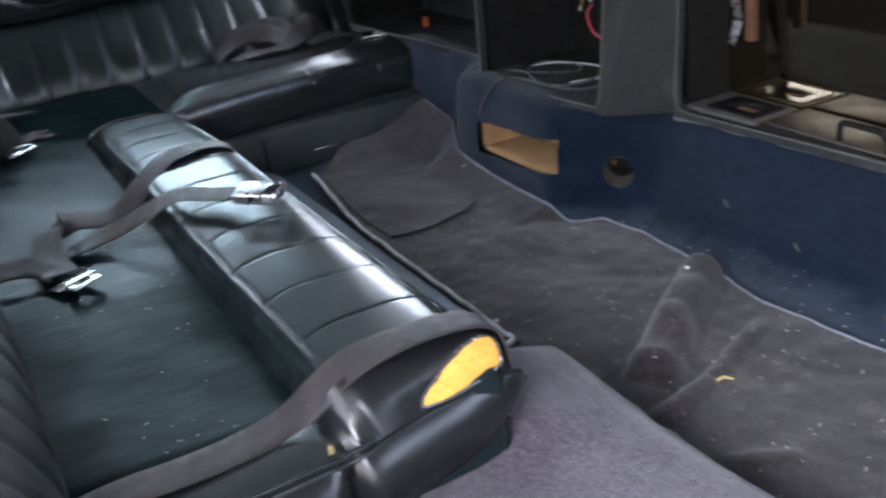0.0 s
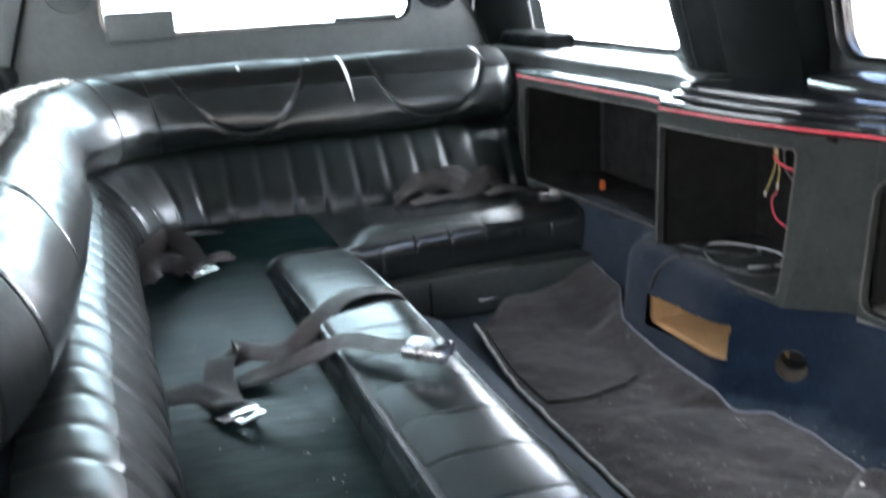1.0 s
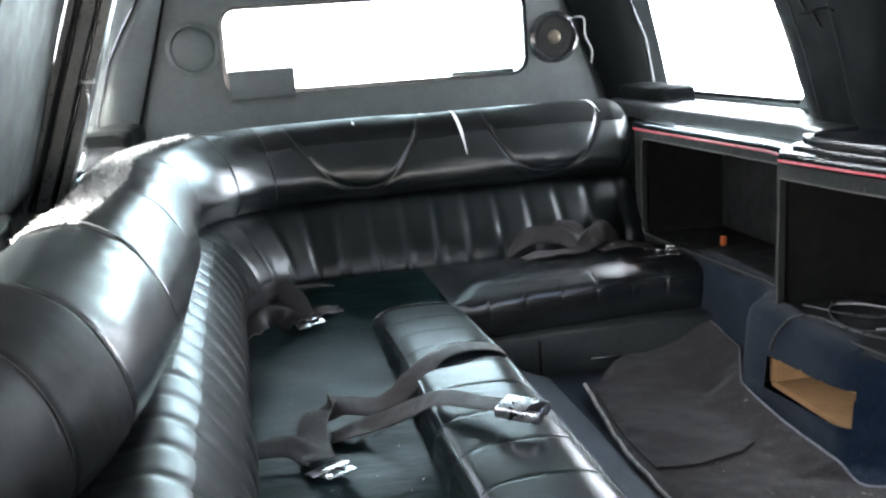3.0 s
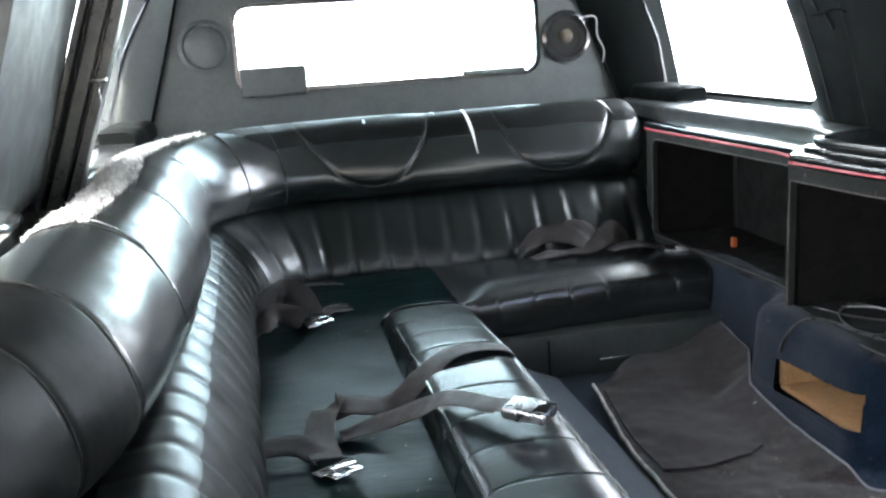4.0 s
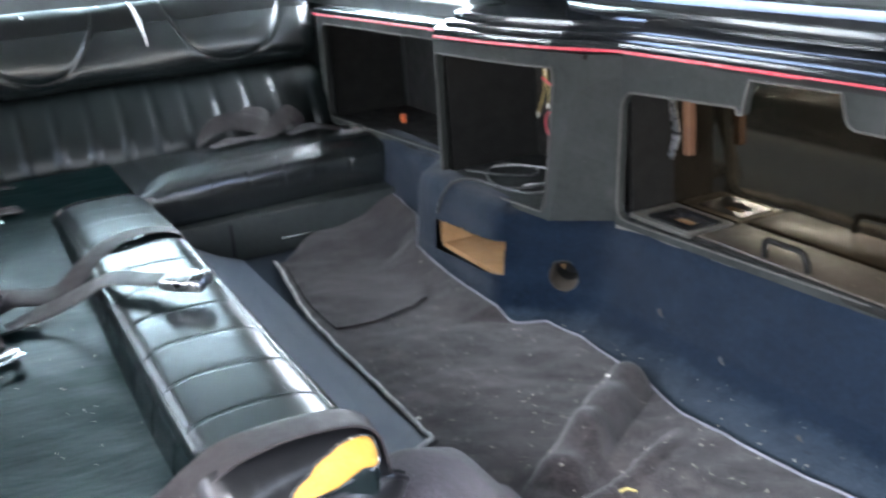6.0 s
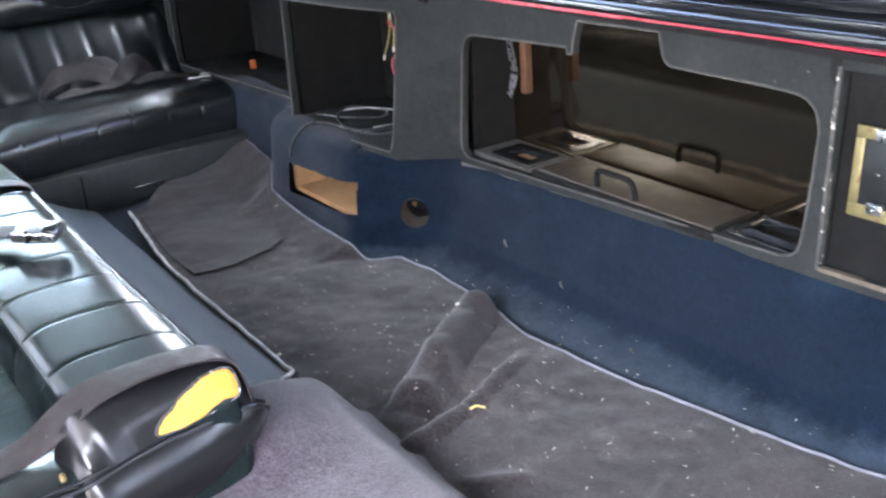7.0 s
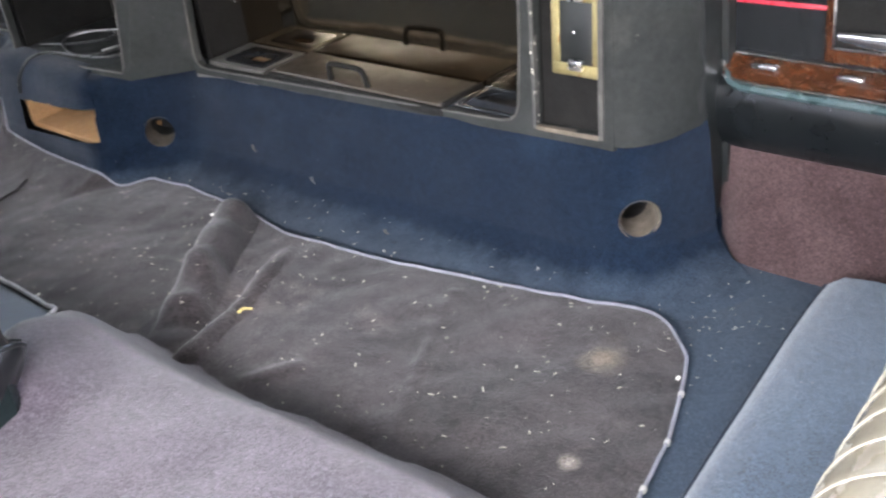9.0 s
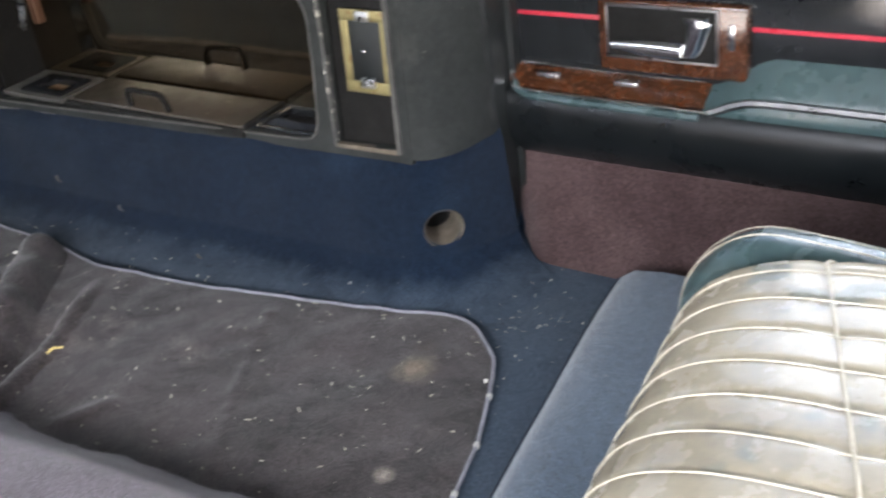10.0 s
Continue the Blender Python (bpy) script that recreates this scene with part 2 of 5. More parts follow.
CHIPPED = surf("chipped_pale_edge", (0.022, 0.022, 0.021), (0.060, 0.058, 0.052), 0.8, 25, 0.4, 200, fleck=(0.46, 0.43, 0.36), fleck_at=0.60, fleck_scale=110)
BATTEN = surf("dull_orange_wood", (0.045, 0.017, 0.006), (0.095, 0.038, 0.014), 0.7, 20, 0.3, 150)
CUP = surf("dusty_brown_board", (0.030, 0.024, 0.017), (0.125, 0.10, 0.072), 0.9, 30, 0.6, 200)
TRAY = surf("grey_tray_plastic", (0.050, 0.048, 0.044), (0.095, 0.090, 0.082), 0.4, 16, 0.2, 150, fleck=(0.2, 0.18, 0.14), fleck_at=0.72)
LID = surf("brown_smoked_lid", (0.026, 0.021, 0.016), (0.060, 0.049, 0.037), 0.36, 7, 0.05, 150, fleck=(0.16, 0.14, 0.11), fleck_at=0.74, rough_var=0.08, specular=0.35)


def plain(name, colour, rough, metal=0.0, transmission=0.0):
    m = bpy.data.materials.new(name)
    m.use_nodes = True
    b = m.node_tree.nodes["Principled BSDF"]
    b.inputs["Base Color"].default_value = (*colour, 1)
    b.inputs["Roughness"].default_value, b.inputs["Metallic"].default_value = rough, metal
    b.inputs["Transmission Weight"].default_value = transmission
    return m


GLASS = plain("window_glass", (0.95, 0.97, 0.97), 0.0, 0.0, 1.0)
TINTED = plain("tinted_rear_glass", (0.74, 0.93, 0.93), 0.0, 0.0, 1.0)
SMOKED = plain("smoked_mirror", (0.27, 0.205, 0.135), 0.06, 0.985)


# ---- mesh helpers ----
def mesh_ob(name, verts, faces, material, parent=None, label="", smooth=True):
    me = bpy.data.meshes.new(name)
    me.from_pydata([tuple(v) for v in verts], [], faces)
    me.materials.append(material)
    b = bmesh.new()
    b.from_mesh(me)
    bmesh.ops.recalc_face_normals(b, faces=b.faces)
    b.to_mesh(me)
    b.free()
    if smooth:
        me.shade_smooth()
        me.set_sharp_from_angle(angle=radians(42))
    ob = new(name, me)
    if parent:
        ob.parent = parent
    if label:
        ob["label"] = label
    return ob


def root(name, label, category, group="", kind="", at=(0, 0, 0)):
    ob = new(name)
    ob.empty_display_size = 0.05
    return tagged(ob, label, category, group, kind)


def loft(sections, ring=False, loop=False, caps=True):
    """Verts and faces through equal sections; ring: each section is closed; loop: the last joins the first."""
    k, verts, faces = len(sections[0]), [], []
    for sec in sections:
        verts += [tuple(p) for p in sec]
    rows = len(sections)
    for i in range(rows if loop else rows - 1):
        a, c = i * k, ((i + 1) % rows) * k
        for j in range(k if ring else k - 1):
            j2 = (j + 1) % k
            faces.append((a + j, a + j2, c + j2, c + j))
    if ring and caps and not loop:
        faces.append(tuple(range(k)))
        faces.append(tuple((rows - 1) * k + j for j in reversed(range(k))))
    return verts, faces


def box(name, lo, hi, material, parent=None, label="", bevel=0.004, seg=2, turn=None):
    b = bmesh.new()
    bmesh.ops.create_cube(b, size=1)
    lo, hi = Vector(lo), Vector(hi)
    for v in b.verts:
        v.co = Vector((lo[i] + (v.co[i] + 0.5) * (hi[i] - lo[i]) for i in range(3)))
    if bevel:
        bmesh.ops.bevel(b, geom=b.edges[:], offset=min(bevel, min(hi - lo) * 0.45), segments=seg, profile=0.5, affect="EDGES")
    if turn:
        bmesh.ops.transform(b, matrix=turn, verts=b.verts)
    me = bpy.data.meshes.new(name)
    b.to_mesh(me)
    b.free()
    me.materials.append(material)
    me.shade_smooth()
    me.set_sharp_from_angle(angle=radians(50))
    ob = new(name, me)
    if parent:
        ob.parent = parent
    if label:
        ob["label"] = label
    return ob


def smooth_path(points, n, loop=False):
    """Catmull-Rom through the points, n places at even steps of length."""
    p = [Vector(q) for q in points]
    out = []
    m = len(p)
    for i in range(m if loop else m - 1):
        if loop:
            a, b, c, d = p[i - 1], p[i], p[(i + 1) % m], p[(i + 2) % m]
        else:
            b, c = p[i], p[i + 1]
            a = p[i - 1] if i else b * 2 - c
            d = p[i + 2] if i + 2 < m else c * 2 - b
        for j in range(16):
            t = j / 16
            out.append(0.5 * ((2 * b) + (c - a) * t + (2 * a - 5 * b + 4 * c - d) * t * t + (3 * b - a - 3 * c + d) * t ** 3))
    out.append(p[0] if loop else p[-1])
    return even(out, n)


def even(points, n):
    p = [Vector(q) for q in points]
    s = [0.0]
    for a, b in zip(p, p[1:]):
        s.append(s[-1] + (b - a).length)
    out, j = [], 0
    for i in range(n):
        want = s[-1] * i / (n - 1)
        while j < len(s) - 2 and s[j + 1] < want:
            j += 1
        f = (want - s[j]) / max(1e-9, s[j + 1] - s[j])
        out.append(p[j].lerp(p[j + 1], min(1, max(0, f))))
    return out


def tube(name, points, radius, material, parent=None, label="", n=40, sides=6, loop=False, smooth_line=True):
    pts = smooth_path(points, n, loop) if smooth_line else [Vector(q) for q in points]
    secs = []
    for i, q in enumerate(pts):
        t = (pts[min(i + 1, len(pts) - 1)] - pts[max(i - 1, 0)]).normalized()
        if loop and i in (0, len(pts) - 1):
            t = (pts[1] - pts[-2]).normalized()
        u = t.cross(Vector((0, 0, 1)))
        if u.length < 0.05:
            u = t.cross(Vector((1, 0, 0)))
        u.normalize()
        w = t.cross(u)
        secs.append([q + (u * math.cos(a) + w * math.sin(a)) * radius for a in (2 * math.pi * k / sides for k in range(sides))])
    v, f = loft(secs, ring=True)
    return mesh_ob(name, v, f, material, parent, label)


def ribbon(name, points, width, material, parent=None, label="", n=50, thick=0.0016):
    """Webbing: points are (x, y, z, dx, dy, dz): a place and the way across the web there."""
    pts = smooth_path([p[:3] for p in points], n)
    acr = smooth_path([p[3:] for p in points], n)
    k = len(points) - 1
    secs = []
    raw_len = [0.0]
    for a, b in zip(points, points[1:]):
        raw_len.append(raw_len[-1] + (Vector(b[:3]) - Vector(a[:3])).length)
    for i, q in enumerate(pts):
        want = raw_len[-1] * i / (n - 1)
        j = 0
        while j < k - 1 and raw_len[j + 1] < want:
            j += 1
        f = min(1, max(0, (want - raw_len[j]) / max(1e-9, raw_len[j + 1] - raw_len[j])))
        d = Vector(points[j][3:]).normalized().lerp(Vector(points[j + 1][3:]).normalized(), f).normalized()
        t = (pts[min(i + 1, n - 1)] - pts[max(i - 1, 0)]).normalized()
        d = (d - t * d.dot(t)).normalized()
        nn = t.cross(d).normalized()
        row = [q + d * width * a for a in (-0.5, -0.48, -0.2, 0.2, 0.48, 0.5)]
        lift = (0, 0.0004, 0, 0, 0.0004, 0)
        secs.append([r + nn * (thick / 2 + h) for r, h in zip(row, lift)] + [r - nn * thick / 2 for r in reversed(row)])
    v, f = loft(secs, ring=True)
    return mesh_ob(name, v, f, material, parent, label)


def step(a, b, x):
    t = min(1.0, max(0.0, (x - a) / (b - a)))
    return t * t * (3 - 2 * t)


def along(table, y):
    """Straight lines through rows of (y, value), y falling or rising."""
    rows = sorted(table)
    if y <= rows[0][0]:
        return rows[0][1]
    for (a, p), (b, q) in zip(rows, rows[1:]):
        if y <= b:
            return p + (q - p) * (y - a) / (b - a)
    return rows[-1][1]


def rough_noise(x, y, z=0.0, scale=10.0):
    return noise.noise(Vector((x * scale, y * scale, z * scale)))


def sheet_with_holes(name, outer, holes, place, thick, material, parent=None, label="", cut=0.03):
    """A slab in (s, z), with openings, laid into the room by place(s, z, depth)."""
    b = bmesh.new()

    def ring(pts):
        dense = []
        for p, q in zip(pts, pts[1:] + pts[:1]):
            m = max(1, int((Vector(q) - Vector(p)).length / cut))
            dense += [Vector(p).lerp(Vector(q), i / m) for i in range(m)]
        vs = [b.verts.new((p.x, p.y, 0)) for p in dense]
        return [b.edges.new((vs[i], vs[(i + 1) % len(vs)])) for i in range(len(vs))]

    edges = ring(outer)
    for h in holes:
        edges += ring(h)
    bmesh.ops.triangle_fill(b, use_beauty=True, use_dissolve=False, edges=edges)
    b.verts.index_update()
    flat = [(v.co.x, v.co.y) for v in b.verts]
    tris = [tuple(v.index for v in f.verts) for f in b.faces]
    rim = [tuple(v.index for v in e.verts) for e in b.edges if len(e.link_faces) == 1]
    b.free()
    k = len(flat)
    verts = [place(s, z, 0) for s, z in flat] + [place(s, z, thick) for s, z in flat]
    faces = tris + [tuple(i + k for i in reversed(t)) for t in tris] + [(a, c, c + k, a + k) for a, c in rim]
    return mesh_ob(name, verts, faces, material, parent, label, smooth=False)


def rounded(s0, s1, z0, z1, r, n=4):
    pts = []
    for cx, cz, a0 in ((s1 - r, z1 - r, 0), (s0 + r, z1 - r, 90), (s0 + r, z0 + r, 180), (s1 - r, z0 + r, 270)):
        pts += [(cx + r * math.cos(radians(a0 + 90 * i / n)), cz + r * math.sin(radians(a0 + 90 * i / n))) for i in range(n + 1)]
    return pts


# ---- shell of the car ----
MID = 0.28                       # the car's middle line
SIDE = 0.86                      # from it to the inner side of the walls
REAR, FRONT, ROOF, SILL = 3.12, -2.1, 1.08, 0.565

# unseen ground, made pale so that it bounces light into the car
ground = mesh_ob("ground", [(-3000, -3000, -0.42), (3000, -3000, -0.42), (3000, 3000, -0.42), (-3000, 3000, -0.42)], [(0, 1, 2, 3)], EARTH)
tagged(ground, "unseen ground around the parked car, pale to bounce light in", "ground", kind="structure")

floor = box("floor", (MID - SIDE - 0.05, FRONT - 0.05, -0.07), (MID + SIDE + 0.1, REAR + 0.05, -0.004), BLUE, bevel=0)
tagged(floor, "worn navy blue carpeted car floor", "floor", kind="structure")
ceiling = box("ceiling", (MID - SIDE - 0.08, FRONT - 0.05, ROOF), (MID + SIDE + 0.12, REAR + 0.24, ROOF + 0.05), HEADLINER, bevel=0)
tagged(ceiling, "grey cloth headliner", "ceiling", kind="structure")
# front end out of view, assumed; its opening brightens the cabin from behind
front_wall = sheet_with_holes("wall_south", [(MID - SIDE - 0.05, -0.004), (MID + SIDE + 0.1, -0.004), (MID + SIDE + 0.1, ROOF), (MID - SIDE - 0.05, ROOF)],
                              [rounded(MID - 0.80, MID + 0.80, 0.36, 1.04, 0.08)], lambda s, z, d: (s, FRONT - d, z), 0.05, GREY_PANEL)
tagged(front_wall, "unseen dark grey front panel, opened like a windscreen to let light in", "wall", kind="structure")

# rear wall with its window
rear_wall = sheet_with_holes("wall_north", [(MID - SIDE - 0.05, -0.004), (MID + SIDE + 0.05, -0.004), (MID + SIDE + 0.05, ROOF), (MID - SIDE - 0.05, ROOF)],
                             [rounded(-0.19, 0.735, 0.640, 0.90, 0.05)], lambda s, z, d: (s, REAR + d, z), 0.06, GREY_PANEL)
tagged(rear_wall, "dark grey vinyl rear panel around the window", "wall", kind="structure")


def half_width(y):
    """From the middle line to the side walls, which draw in towards the rear."""
    return SIDE - 0.095 * max(0.0, (y - 2.0) / 1.1)


def lean(z):
    """How far the sides draw in above the sills."""
    return 0.22 * max(0.0, z - 0.565)


def side_wall(name, sign, gaps, label):
    """One side of the shell: gaps are (y0, y1, z0, z1), the windows and the open doorway."""
    holes = [rounded(a, b, c, d, 0.05) if c > 0.2 else [(b, d), (a, d), (a, c), (b, c)] for a, b, c, d in gaps]
    ob = sheet_with_holes(name, [(FRONT, -0.004), (REAR, -0.004), (REAR, ROOF), (FRONT, ROOF)], holes,
                          lambda s, z, d: (MID + sign * (half_width(s) + d + 0.03 - lean(z)), s, z), 0.05, SATIN)
    return tagged(ob, label, "wall", kind="structure")


# unseen front windows and a widened doorway, added to let in more light
side_wall("wall_east", 1, [(2.22, 3.09, SILL, 0.96), (0.62, 1.66, SILL + 0.03, 0.96), (-0.93, 0.34, 0.0, 0.96), (-2.02, -1.0, 0.42, 1.0)], "black trimmed side wall with car windows")
side_wall("wall_west", -1, [(2.22, 3.09, SILL, 0.96), (0.62, 1.66, SILL + 0.03, 0.96), (-1.5, 0.42, 0.0, 1.06), (-2.05, -1.6, 0.5, 0.96)], "black trimmed side wall with car windows and an open doorway")


def window(name, plane, a0, a1, z0, z1, at, out, glass=GLASS):
    frame_ob = root(name, "clear car window in a black rubber frame", "window", kind="structure")
    r = [(a, z) for a, z in rounded(a0, a1, z0, z1, 0.05)]
    inner = rounded(a0 + 0.012, a1 - 0.012, z0 + 0.012, z1 - 0.012, 0.04)
    if plane == "y":
        put = lambda s, z, d: (s, at + out * d, z)
    else:
        put = lambda s, z, d: (at + out * (d + half_width(s) - SIDE - lean(z)), s, z)
    sheet_with_holes("window_frame", r, [inner], put, 0.02, PLASTIC, frame_ob, "black rubber frame")
    pane = sheet_with_holes("pane", inner, [], lambda s, z, d: put(s, z, d + 0.008), 0.004, glass, frame_ob)
    pane.visible_shadow = False
    return frame_ob


window("window_1", "y", -0.19, 0.735, 0.640, 0.90, REAR + 0.005, 1, TINTED)
for k, (sign, y0, y1, z0) in enumerate(((1, 2.22, 3.09, SILL), (1, 0.62, 1.66, SILL + 0.03), (1, -0.85, 0.30, 0.515), (-1, 2.22, 3.09, SILL), (-1, 0.62, 1.66, SILL + 0.03))):
    window("window_%d" % (k + 2), "x", y0, y1, z0, 0.96, MID + sign * (SIDE + 0.045), sign)


def pillar_pad(sign, y0, y1, z0, spread, out, lean_in, puff, material, label):
    """A padded pillar between two windows, leaning in towards the roof; its front stands at x = out at the sill."""
    ob = root("pillar_pad", label, "pillar", "window pillars")
    x = MID + sign * SIDE

    def spot(f, g, lift=0.0):
        a, b = y0, y1 + spread * f
        bulge = puff * (1 - abs(2 * g - 1) ** 4) - 0.006 * math.exp(-((g - 0.45) / 0.02) ** 2) * (puff > 0.03) + 0.003 * rough_noise(f, g, sign, 5) + lift
        return (out - sign * (lean_in * (ROOF - z0) * f + bulge), a + (b - a) * g, z0 + (ROOF - z0) * f)

    secs = []
    for i in range(24):
        f = i / 23
        row = [spot(f, j / 24) for j in range(25)]
        secs.append(row + [(x + sign * 0.05, row[-1][1], row[-1][2]), (x + sign * 0.05, y0, row[0][2])])
    v, f = loft(secs, ring=True)
    mesh_ob("pad", v, f, material, ob)
    if puff > 0.03:
        for g in (0.45, 0.72):
            tube("seam", [spot(i / 10, g, 0.001) for i in range(11)], 0.0016, THREAD, ob, "sewn seam", n=20)
        # a slack tuck gathered at mid height
        tube("tuck", [spot(0.46 + 0.01 * math.sin(i), 0.40 + 0.05 * i, 0.0015) for i in range(6)], 0.0022, PAD, ob, "gathered tuck", n=16)
        for g, f0, f1 in ((0.52, 0.40, 0.46), (0.60, 0.47, 0.53)):
            tube("crease", [spot(f0 + (f1 - f0) * i / 4, g + 0.008 * i, 0.002) for i in range(5)], 0.0030, SATIN, ob, "shiny crease", n=12)
    return ob


pillar_pad(1, 1.68, 2.11, 0.535, 0.16, MID + SIDE - 0.035, 0.20, 0.045, PAD, "black padded leather window pillar with sewn seams")
pillar_pad(-1, 1.58, 2.15, 0.535, 0.0, -0.586, 0.318, 0.012, GREY_PANEL, "smooth dark grey window pillar trim behind the sofa")

# ribbed post of the window frame on the sofa side
post = root("window_post", "dark ribbed metal window post behind the sofa", "post")
for k, (o, w, dy, m) in enumerate(((0.0, 0.022, 0.010, DULL_RIB), (0.022, 0.008, 0.0, PLASTIC), (0.030, 0.028, 0.014, DULL_RIB), (0.058, 0.012, 0.0, PLASTIC), (0.070, 0.016, 0.012, DULL_RIB))):
    secs = []
    for i in range(9):
        z = 0.50 + 0.58 * i / 8
        x = -0.491 + 0.358 * (z - 0.568) - o
        secs.append([(x, 2.118 - dy, z), (x - 0.002, 2.113 - dy, z), (x - w + 0.002, 2.113 - dy, z), (x - w, 2.118 - dy, z), (x - w, 2.16, z), (x, 2.16, z)])
    v, f = loft(secs, ring=True)
    mesh_ob("rib", v, f, m, post)
box("latch", (-0.458, 2.092, 0.741), (-0.426, 2.112, 0.752), SATIN_METAL, post, "small metal latch", bevel=0.002)
box("latch_pin", (-0.447, 2.094, 0.700), (-0.441, 2.108, 0.742), SATIN_METAL, post, "thin metal pin", bevel=0.002)


def corner_pad(sign, outer, inner, material, label):
    """The upright between rear panel and side window: outer and inner are its edges, as rows of (z, x)."""
    ob = root("corner_pad", label, "pillar", "rear corner pads")
    secs, edge, rim_ = [], [], []
    for i in range(22):
        z = 0.47 + (ROOF - 0.47) * i / 21
        xo, xi = along(outer, z), along(inner, z)
        w = xo - xi
        row = [(xo + sign * 0.07, 3.060, z), (xo, 3.046, z)] + [(xo - w * g, 3.046 + 0.064 * g - 0.022 * math.sin(math.pi * g) ** 0.8, z) for g in (0.15, 0.3, 0.45, 0.6, 0.75, 0.9)]
        row += [(xi, 3.110, z), (xi, REAR - 0.004, z), (xo + sign * 0.07, REAR - 0.004, z)]
        secs.append(row)
        edge.append(Vector((xi, 3.108, z)))
        rim_.append(Vector((xo + sign * 0.003, 3.044, z)))
    v, f = loft(secs, ring=True)
    mesh_ob("pad", v, f, material, ob)
    tube("pad_edge", edge, 0.006, PAD, ob, "rounded edge of the pad", n=30)
    tube("window_seal", rim_, 0.0055, PLASTIC, ob, "black rubber window seal", n=40)
    return ob


corner_pad(1, [(0.47, 1.122), (0.583, 1.110), (0.724, 1.086), (0.846, 1.035), (0.93, 0.985), (1.08, 0.88)], [(0.47, 1.006), (0.595, 0.962), (0.857, 0.855), (1.08, 0.765)], PAD, "dark padded corner upright beside the rear window")
corner_pad(-1, [(0.47, -0.572), (0.617, -0.546), (0.755, -0.502), (0.844, -0.453), (0.93, -0.401), (1.08, -0.30)], [(0.47, -0.475), (0.572, -0.443), (0.761, -0.383), (0.928, -0.336), (1.08, -0.29)], GREY_PANEL, "smooth grey corner upright between rear panel and side window")


def sill_pad(sign, y0, y1, z, material=SATIN):
    secs = []
    for i in range(13):
        y = y0 + (y1 - y0) * i / 12
        x = MID + sign * half_width(y)
        e = 0.012 if i in (0, 12) else 0.0
        prof = [(0.03, -0.055), (-0.055 + e, -0.055), (-0.072 + e, -0.045), (-0.074 + e, -0.022), (-0.066 + e, -0.006 - e / 2), (-0.05 + e, -e / 2), (0.03, -e / 2)]
        secs.append([(x + sign * u, y, z + w) for u, w in prof])
    v, f = loft(secs, ring=True)
    return tagged(mesh_ob("window_sill", v, f, material), "glossy black padded window sill", "sill", "window sills")


for sign in (1, -1):
    sill_pad(sign, 2.13, 3.02, SILL - 0.005, PLASTIC)
    sill_pad(sign, 2.74, 3.03, SILL + 0.03, PAD)
    sill_pad(sign, 0.50, 1.64, SILL + 0.02, PLASTIC)
    sill_pad(sign, 0.50, 1.66, SILL - 0.02 - 0.012)


def speaker(x, z, bare):
    ob = root("speaker", "round black loudspeaker set in the rear panel" if not bare else "round black loudspeaker with a bare cone and dusty brown centre", "speaker", "rear speakers")

    def disc(name, radii, material, label=""):
        secs = [[(x + r * math.cos(2 * math.pi * k / 32), REAR - h, z + r * math.sin(2 * math.pi * k / 32)) for k in range(32)] for r, h in radii]
        v, f = loft(secs, ring=True)
        return mesh_ob(name, v, f, material, ob, label)

    disc("rim", [(0.078, 0.0), (0.078, 0.01), (0.066, 0.014), (0.060, 0.006), (0.060, 0.0)], PLASTIC if bare else GREY_PANEL)
    if bare:
        disc("cone", [(0.061, 0.006), (0.05, 0.009), (0.044, 0.005), (0.02, 0.001), (0.019, 0.001)], DARK, "black paper cone")
        disc("centre", [(0.022, 0.0015), (0.02, 0.01), (0.012, 0.016), (0.003, 0.018)], CUP, "dusty brown centre")
    else:
        disc("grille", [(0.061, 0.006), (0.05, 0.012), (0.02, 0.015), (0.004, 0.016)], GREY_PANEL, "grey cloth grille")
    return ob


speaker(-0.268, 0.785, False)
speaker(0.818, 0.748, True)
lead = tube("speaker_wire", [(0.86, REAR - 0.012, 0.80), (0.905, REAR - 0.03, 0.80), (0.91, REAR - 0.03, 0.745), (0.93, REAR - 0.03, 0.70), (0.925, REAR - 0.03, 0.66)], 0.0022, WIRE_GREY)
tagged(lead, "thin grey speaker wire hanging loose on the panel", "wire")

brake_light = root("brake_light", "black high brake light box on the rear window edge", "brake light")
box("housing", (-0.178, REAR - 0.030, 0.632), (0.014, REAR - 0.004, 0.716), GREY_PANEL, brake_light, "black plastic housing", bevel=0.006)
box("lens", (-0.16, REAR - 0.004, 0.65), (0.0, REAR - 0.002, 0.70), plain("red_lens", (0.25, 0.01, 0.01), 0.2), brake_light, "dark red lens", bevel=0.002)
ledge_bar = box("window_bar", (0.50, REAR + 0.05, 0.645), (0.70, REAR + 0.065, 0.662), SATIN, bevel=0.004)
tagged(ledge_bar, "short black bar along the rear window edge", "bar")

# ---- corner sofa ----
sofa = root("corner_sofa", "L-shaped black leather limousine sofa with pleated backrest", "sofa")
BX, BY, BEND = -0.205, 2.63, 0.24      # seat line of the backrest: side, rear, corner radius
side_run = [(BX, 0.50 + 0.02 * i) for i in range(int((BY - BEND - 0.50) / 0.02) + 1)]
arc = [(BX + BEND - BEND * math.cos(radians(a)), BY - BEND + BEND * math.sin(radians(a))) for a in range(0, 91, 3)]
rear_run = [(BX + BEND + 0.02 * i, BY) for i in range(1, int((0.905 - BX - BEND) / 0.02) + 1)]
NL = 980
LINE = even([(x, y, 0) for x, y in side_run + arc + rear_run], NL + 1)
LENGTH = sum((b - a).length for a, b in zip(LINE, LINE[1:]))


# how far the upper roll stands back from the seat line along the side, by y, and its cross seams
